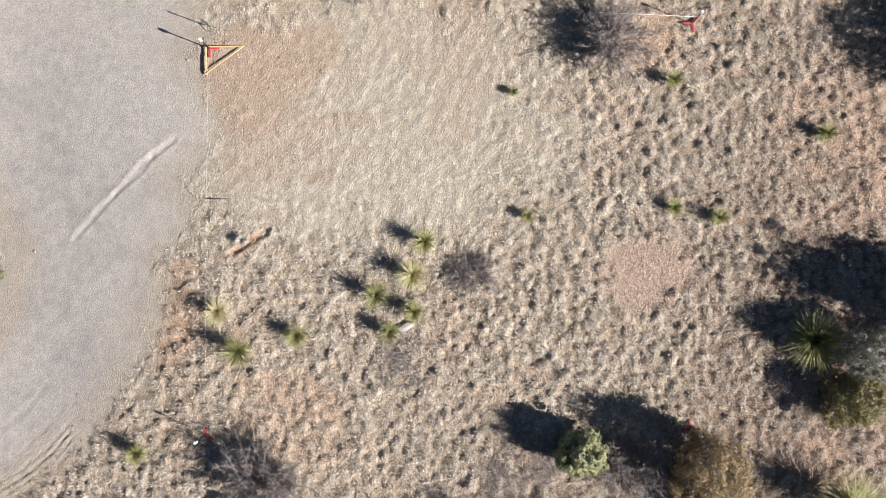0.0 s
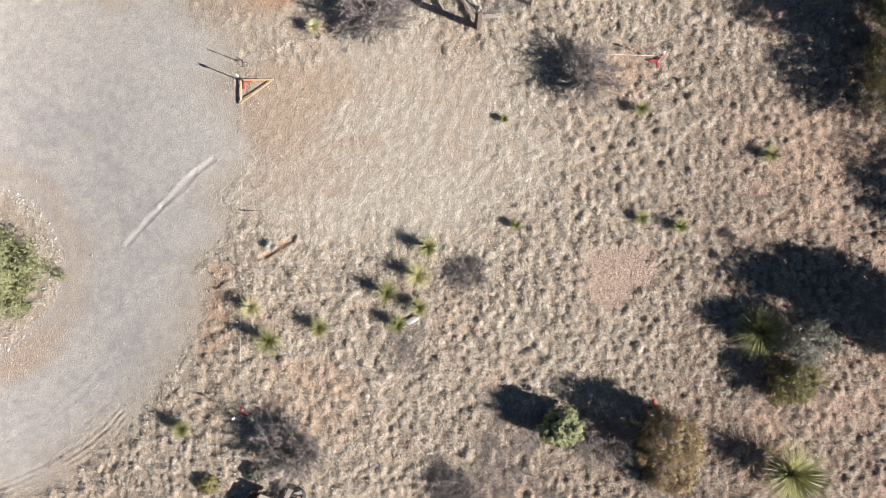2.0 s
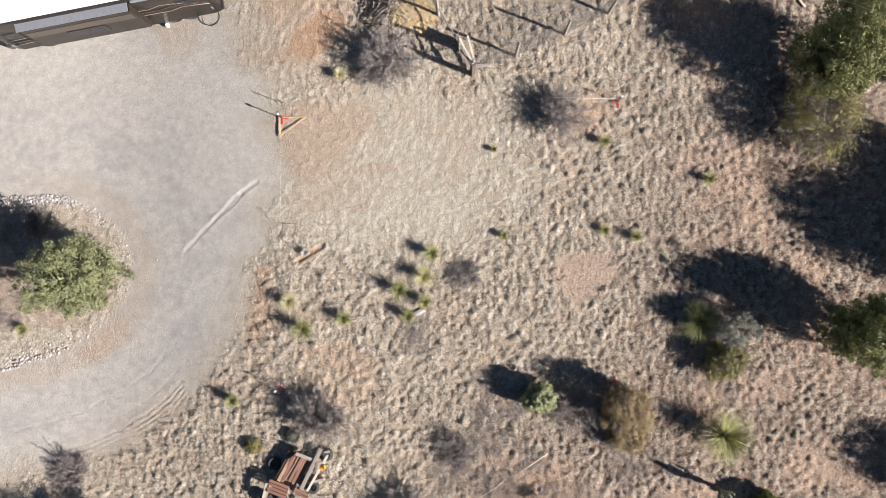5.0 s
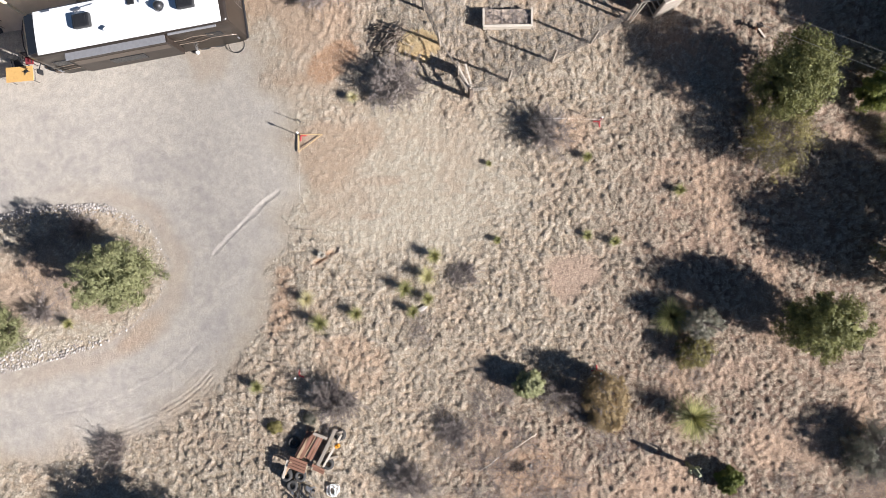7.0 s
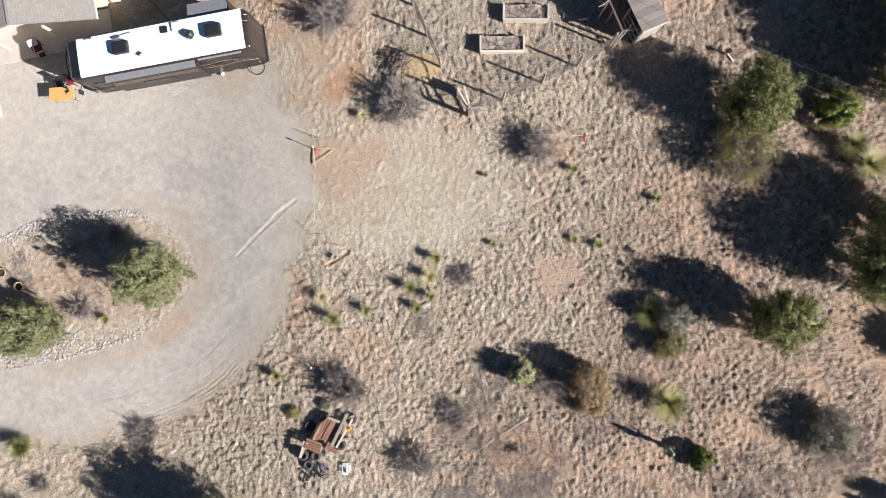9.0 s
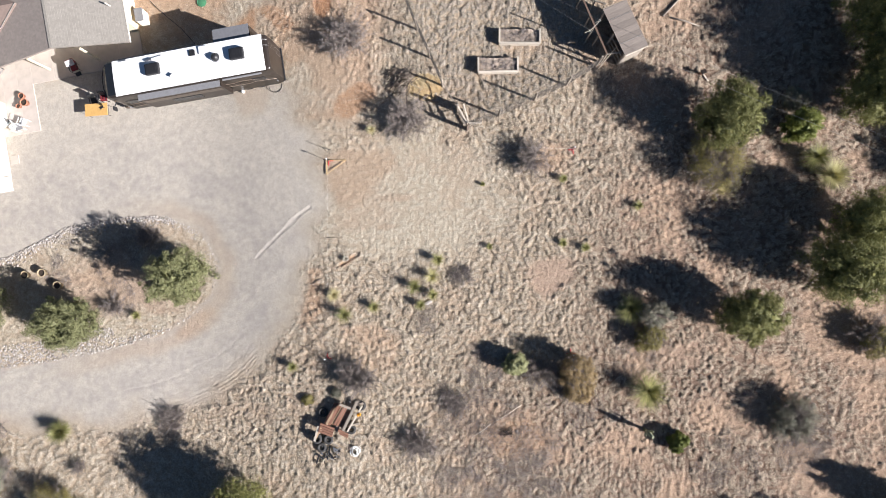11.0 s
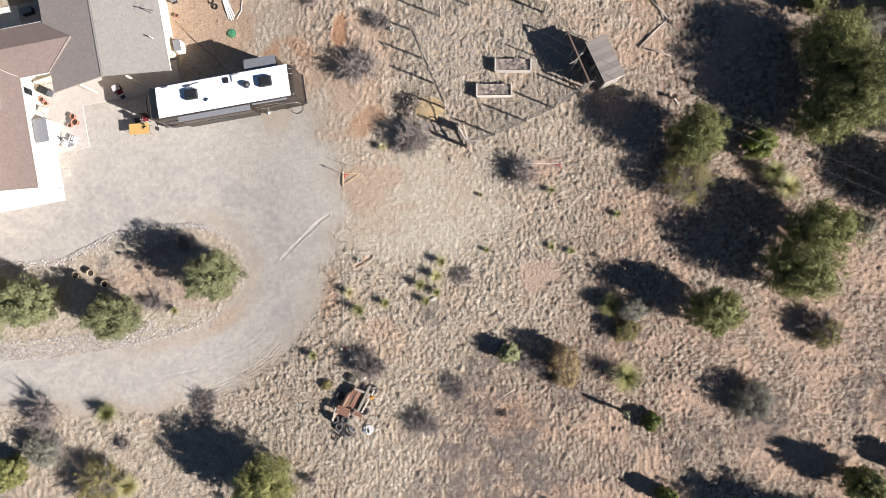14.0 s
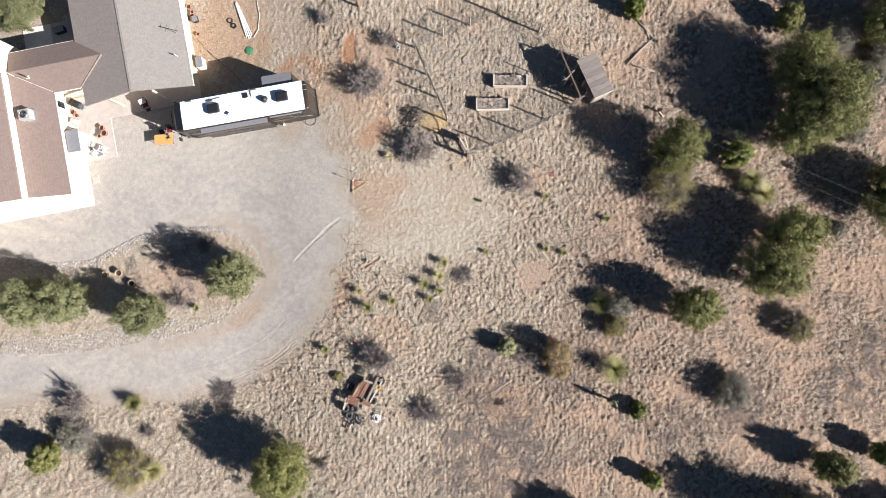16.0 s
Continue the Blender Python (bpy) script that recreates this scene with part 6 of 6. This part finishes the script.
for x in (-9.5, -8.6):
    timber((x, -11.6, 0.12), (x + 0.7, -9.9, 0.12), 0.2, 0.22, GREY_WOOD, "grey timber bearer on the ground")
rr = random.Random(4)
for k in range(7):
    o = Vector((-9.45 + 0.165 * k, -11.1 + 0.02 * k, 0))
    timber(o + Vector((0, rr.uniform(-0.2, 0.1), 0.42 + 0.06 * (k % 2))), o + Vector((0.72, 1.35 + rr.uniform(-0.2, 0.25), 0.46 + 0.05 * (k % 3))), 0.15, 0.07, (RED_WOOD, TAN_WOOD, RED_WOOD)[k % 3], "red-brown rough board in a loose stack")
for k in range(4):
    o = Vector((-9.35 + 0.17 * k, -11.05, 0.30))
    timber(o, o + Vector((0.72, 1.5, 0)), 0.16, 0.07, RED_WOOD, "red-brown rough board in a loose stack")
for k in range(4):
    o = Vector((-9.62 - 0.045 * k, -10.95 - 0.165 * k, 0.56 + 0.01 * k))
    timber(o, o + Vector((1.0, -0.36, 0.02)), 0.15, 0.07, RED_WOOD, "short red-brown board across the stack")
timber((-10.05, -12.2, 0.50), (-9.75, -11.1, 0.55), 0.14, 0.07, PALE_WOOD, "pale board leaning on the stack")
timber((-9.95, -12.0, 0.47), (-9.55, -11.2, 0.6), 0.13, 0.06, TAN_WOOD, "tan board leaning on the stack")
timber((-8.25, -9.55, 0.60), (-7.45, -9.85, 0.58), 0.17, 0.12, GREY_WOOD, "short grey log across the stack")
for ax, ay, bx, by, w, mat, words in ((-8.05, -11.5, -7.0, -9.35, 0.19, GREY_WOOD, "long grey weathered post"), (-7.72, -11.55, -6.66, -9.7, 0.12, PALE_WOOD, "long pale board on the pile"), (-7.85, -11.1, -7.3, -9.95, 0.10, GREY_WOOD, "grey board on the pile")):
    timber((ax, ay, 0.36), (bx, by, 0.38), w, 0.14, mat, words)
for k in range(2):
    timber((-8.35 + 0.05 * k, -11.42 - 0.18 * k, 0.46), (-7.66, -11.76 - 0.12 * k, 0.46), 0.17, 0.08, RED_WOOD, "short red-brown board on the pile")
timber((-8.2, -11.3, 0.17), (-6.9, -11.0, 0.17), 0.14, 0.2, GREY_WOOD, "grey timber bearer on the ground")
timber((-7.7, -9.9, 0.17), (-6.6, -9.55, 0.17), 0.14, 0.2, GREY_WOOD, "grey timber bearer on the ground")
jug = thing("fuel_can", "small orange plastic can on the boards", "can", (-6.87, -10.3, 0.42), 20)
part("body", box(0.26, 0.2, 0.22, bevel=0.04), ORANGE, jug)
part("cap", rod((0.07, 0, 0.22), (0.07, 0, 0.28), 0.03), BLACK, jug)
coil = thing("white_hose", "white hose coiled in loose loops on grass", "hose", (-7.2, -13.0, 0.08), 20)
bm = bmesh.new()
for k in range(9):
    pts = [(0.40 * math.cos(a) * (1 - 0.09 * k) + 0.05 * math.sin(3 * a + k), 0.36 * math.sin(a) * (1 - 0.08 * (k % 4)) + 0.05 * math.cos(2 * a + 2 * k), 0.02 * k) for a in [2 * math.pi * i / 20 for i in range(21)]]
    tube(pts, 0.018, 6, bm)
part("coil", bm, PIPE_WHITE, coil)
for k in range(26):
    x, y, a, ln = -8.85 + rr.gauss(0, 0.38), -13.25 + rr.gauss(0, 0.32), rr.uniform(0, 180), rr.uniform(0.15, 0.7)
    scrap = thing("metal_scrap", "piece of scrap metal lying on the grass", "scrap", (x, y, 0.1 + rr.uniform(0, 0.08)), a, "scattered metal scrap")
    part("bar", box(ln, rr.choice((0.03, 0.05, 0.12)), rr.choice((0.02, 0.04)), turn=(rr.uniform(-10, 10), rr.uniform(-8, 8), 0), bevel=0.004), rr.choice((STEEL, BLACK, GALV, BROWN_PAINT)), scrap)
tyre(-9.55, -10.25, 0.0)

# ---- fallen timber and oddments north of the plot ----
for ax, ay, bx, by, r in ((14.9, 18.3, 17.5, 20.8, 0.09), (15.4, 22.6, 17.4, 20.5, 0.08), (16.2, 22.2, 17.0, 20.3, 0.06), (15.4, 18.2, 17.5, 17.55, 0.07)):
    log = thing("fallen_log", "grey weathered log lying on dry ground", "log", (ax, ay, r), math.degrees(math.atan2(by - ay, bx - ax)))
    ln = math.hypot(bx - ax, by - ay)
    part("trunk", tube([(0, 0, 0), (ln * 0.5, 0.06, 0.02), (ln, 0, 0)], [r, r * 0.85, r * 0.6], 9), GREY_WOOD, log)
post = thing("rusty_post", "short rust-brown wooden post in the ground", "post", (-8.9, 23.7, 0))
part("shaft", rod((0, 0, -0.1), (0, 0.03, 1.3), 0.10, 0.09, 10), RED_WOOD, post)
bucket = thing("bucket", "white plastic bucket beside the fence", "bucket", (-5.35, 19.9, 0))
part("pail", lathe([(0.12, 0), (0.15, 0.32), (0.16, 0.33), (0.14, 0.33), (0.12, 0.06)], 16), PIPE_WHITE, bucket)
part("handle", tube([(-0.15, 0, 0.31), (0, 0.1, 0.42), (0.15, 0, 0.31)], 0.006), STEEL, bucket)

standpipe = thing("standpipe", "short dark brown standpipe with a flat cap beside a pale board", "standpipe", (17.6, 14.1, 0))
part("pipe", rod((0, 0, -0.1), (0, 0, 0.55), 0.09, 0.08, 10), RED_WOOD, standpipe)
part("cap", box(0.34, 0.30, 0.05, (0, 0, 0.55), (0, 0, 20), bevel=0.015), BROWN_PAINT, standpipe, "flat dark cap")
plank = thing("plank", "short pale board lying beside the standpipe", "plank", (17.92, 13.85, 0.08), -55)
board(plank, "board", (-0.34, 0, 0), (0.34, 0, 0), 0.1, 0.05, PALE_WOOD)

stub = thing("burnt_stub", "small dark stub of a dead bush on red soil", "stub", (3.7, -11.55, 0))
sv, sf = tangle(0.42, 0.35, 915, 16, 6, 700)
part_mesh("twigs", quick_mesh("twigs", sv, sf, [BARK]), stub)
rock = tagged(new("rock", rock_mesh(0.13, 6, STONE)), "small pale rock beside the dark stub", "rock")
rock.location = (4.35, -11.5, 0.05)
for ax, ay, bx, by in ((4.7, -9.62, 2.6, -10.95), (2.5, -11.0, 1.37, -11.82)):
    stick = thing("stick", "thin pale stick lying on red soil", "stick", (ax, ay, 0.09), math.degrees(math.atan2(by - ay, bx - ax)))
    ln = math.hypot(bx - ax, by - ay)
    part("branch", tube([(0, 0, 0), (ln * 0.5, 0.05, 0.02), (ln, 0, 0)], [0.035, 0.03, 0.018], 6), PALE_WOOD, stick)

# ---- overhead cables ----
pole = thing("cable_post", "short weathered post with a crossarm that carries two cables", "post", (9.35, 16.45, 0))
part("shaft", rod((0, 0, -0.2), (0, 0, 3.1), 0.06, 0.05), GREY_WOOD, pole)
part("crossarm", rod((-0.36, -0.36, 3.05), (0.36, 0.36, 3.05), 0.03), GREY_WOOD, pole)
for k in (-1, 1):
    part("insulator", rod((0.34 * k, 0.34 * k, 3.05), (0.34 * k, 0.34 * k, 3.2), 0.045, 0.03, 8), PIPE_WHITE, pole, "white insulator")
    part("arm", rod((0.34 * k, 0.34 * k, 3.08), (0.34 * k - 0.3, 0.34 * k - 0.1, 3.0), 0.02), PALE_WOOD, pole)
far_pole = thing("cable_post", "weathered timber post that carries two cables", "post", (76.6, -19.55, 0))
part("shaft", rod((0, 0, -0.2), (0, 0, 19.0), 0.18, 0.08), GREY_WOOD, far_pole)
part("crossarm", rod((-0.25, -0.5, 18.8), (0.25, 0.5, 18.8), 0.04), GREY_WOOD, far_pole)
for k in (-1, 1):
    near = Vector((9.35 + 0.34 * k, 16.45 + 0.34 * k, 3.2))
    for words, to, sag in (("pale overhead cable sagging between posts", Vector((76.6 + 0.2 * k, -19.55 + 0.5 * k, 18.8)), 0.4), ("thin pale cable over the garden", Vector((1.06, 21.9, 2.05)), 0.15)):
        cable = thing("overhead_cable", words, "cable", (0, 0, 0), 0, "overhead cables")
        pts = [near.lerp(to, u) - Vector((0, 0, 4 * sag * u * (1 - u))) for u in [i / 24 for i in range(25)]]
        part("wire", tube(pts, 0.008, 5), GALV, cable)

# ---- stump, stones, pots of the drive's island ----
stump = thing("cactus_stump", "pale green upright cactus stump on dry ground", "cactus", (13.4, -11.3, 0))
part("trunk", tube([(0, 0, -0.1), (0.02, 0, 0.7), (-0.03, 0.03, 1.4), (0.02, -0.02, 1.95)], [0.17, 0.15, 0.15, 0.08], 12), CACTUS, stump)
for a in (40, 190, 300):
    part("arm", tube([(0.1 * math.cos(radians(a)), 0.1 * math.sin(radians(a)), 0.9), (0.28 * math.cos(radians(a)), 0.28 * math.sin(radians(a)), 1.1), (0.3 * math.cos(radians(a)), 0.3 * math.sin(radians(a)), 1.45)], [0.07, 0.07, 0.04], 8), CACTUS, stump)
rock = tagged(new("rock", rock_mesh(0.2, 5, STONE)), "pale grey rock between the yuccas", "rock")
rock.location, rock.rotation_euler, rock.scale = (-1.95, -2.36, 0.09), (0, 0, 0.5), (1.7, 0.8, 0.9)
for x, y in ((-32.2, -0.45), (-30.9, -0.27), (-29.7, -1.2)):
    ob = pot(0.3, 0.5, TAN_POT, "large tan clay pot in the island bed")
    ob.location = (x, y, terrain(x, y))

border = thing("stone_border", "border of pale rounded stones round the island bed", "stone border", kind="structure")
rng = np.random.default_rng(12)
shapes = [rock_mesh(r, 40 + i, STONE) for i, r in enumerate((0.045, 0.055, 0.07, 0.095, 0.05, 0.075))]
spots = []
for (ax, ay), (bx, by) in zip(ISLAND, ISLAND[1:]):
    ln = math.hypot(bx - ax, by - ay)
    nx, ny = (by - ay) / ln, -(bx - ax) / ln
    south = (ay + by) < -4
    wide = 1.5 if south and bx < -26 else 0.75
    for k in range(int(ln * (150 if wide > 1 else 16 if ax > -21.5 else 42 if south else 80))):
        u, w = rng.uniform(0, 1), rng.uniform(0, 1.7) if wide > 1 else abs(rng.normal(0, 0.36))
        spots.append((ax + (bx - ax) * u + nx * (w - 0.15), ay + (by - ay) * u + ny * (w - 0.15)))
spots = [p for p in spots if -42 < p[0] < -16]
spots.sort(key=lambda p: -p[0])
for x, y in spots[:300]:
    ob = new("stone", shapes[rng.integers(6)])
    ob.parent = border
    ob.matrix_local = pose(x, y, (0.03 if x < -22 else 0.0) + terrain(x, y), rng.uniform(-30, 30), rng.uniform(-30, 30), rng.uniform(0, 360)) @ Matrix.Diagonal((*(rng.uniform(0.6, 1.3, 3) * (1.0 if x < -22 else 0.75)), 1))


def joined_stones(name, places, sizes, shapes_, mat, seed):
    rng = np.random.default_rng(seed)
    pool = []
    for me in shapes_:
        co = np.zeros(len(me.vertices) * 3)
        me.vertices.foreach_get("co", co)
        tri_ = np.zeros(len(me.polygons) * 3, np.int32)
        me.polygons.foreach_get("vertices", tri_)
        pool.append((co.reshape(-1, 3), tri_.reshape(-1, 3)))
    vs, fs, base = [], [], 0
    for (x, y), s in zip(places, sizes):
        co, t = pool[rng.integers(len(pool))]
        a = rng.uniform(0, 6.28)
        m = np.array([[math.cos(a), -math.sin(a), 0], [math.sin(a), math.cos(a), 0], [0, 0, 1]]) * s
        vs.append(co @ m.T + np.array([x, y, 0.02 + terrain(x, y)]))
        fs.append(t + base)
        base += len(co)
    return quick_mesh(name, np.concatenate(vs), np.concatenate(fs), [mat])


rest = spots[300:]
part_mesh("stones", joined_stones("stones", rest, np.random.default_rng(3).uniform(0.6, 1.3, len(rest)), shapes, STONE, 8), border, kind="stuff")
# loose stones over the open soil
x, y = rng.uniform(-44, 40, 28000), rng.uniform(-24, 26, 28000)
gravel, bare, red, lawn, east = zones(x, y)
keep = rng.uniform(0, 1, len(x)) < (0.03 + 0.8 * bare * (0.25 + east)) * (1 - gravel) * (poly_distance(x, y, HOUSE_PLOT) < 0)
x, y = x[keep], y[keep]
pebbles = [rock_mesh(r, 60 + i, PINK_STONE) for i, r in enumerate((0.022, 0.03, 0.042))]
tagged(new("loose_stones", joined_stones("loose_stones", list(zip(x, y)), rng.uniform(0.5, 1.5, len(x)), pebbles, PINK_STONE, 9)),
       "small pinkish stones scattered over bare soil", "stones", kind="stuff")
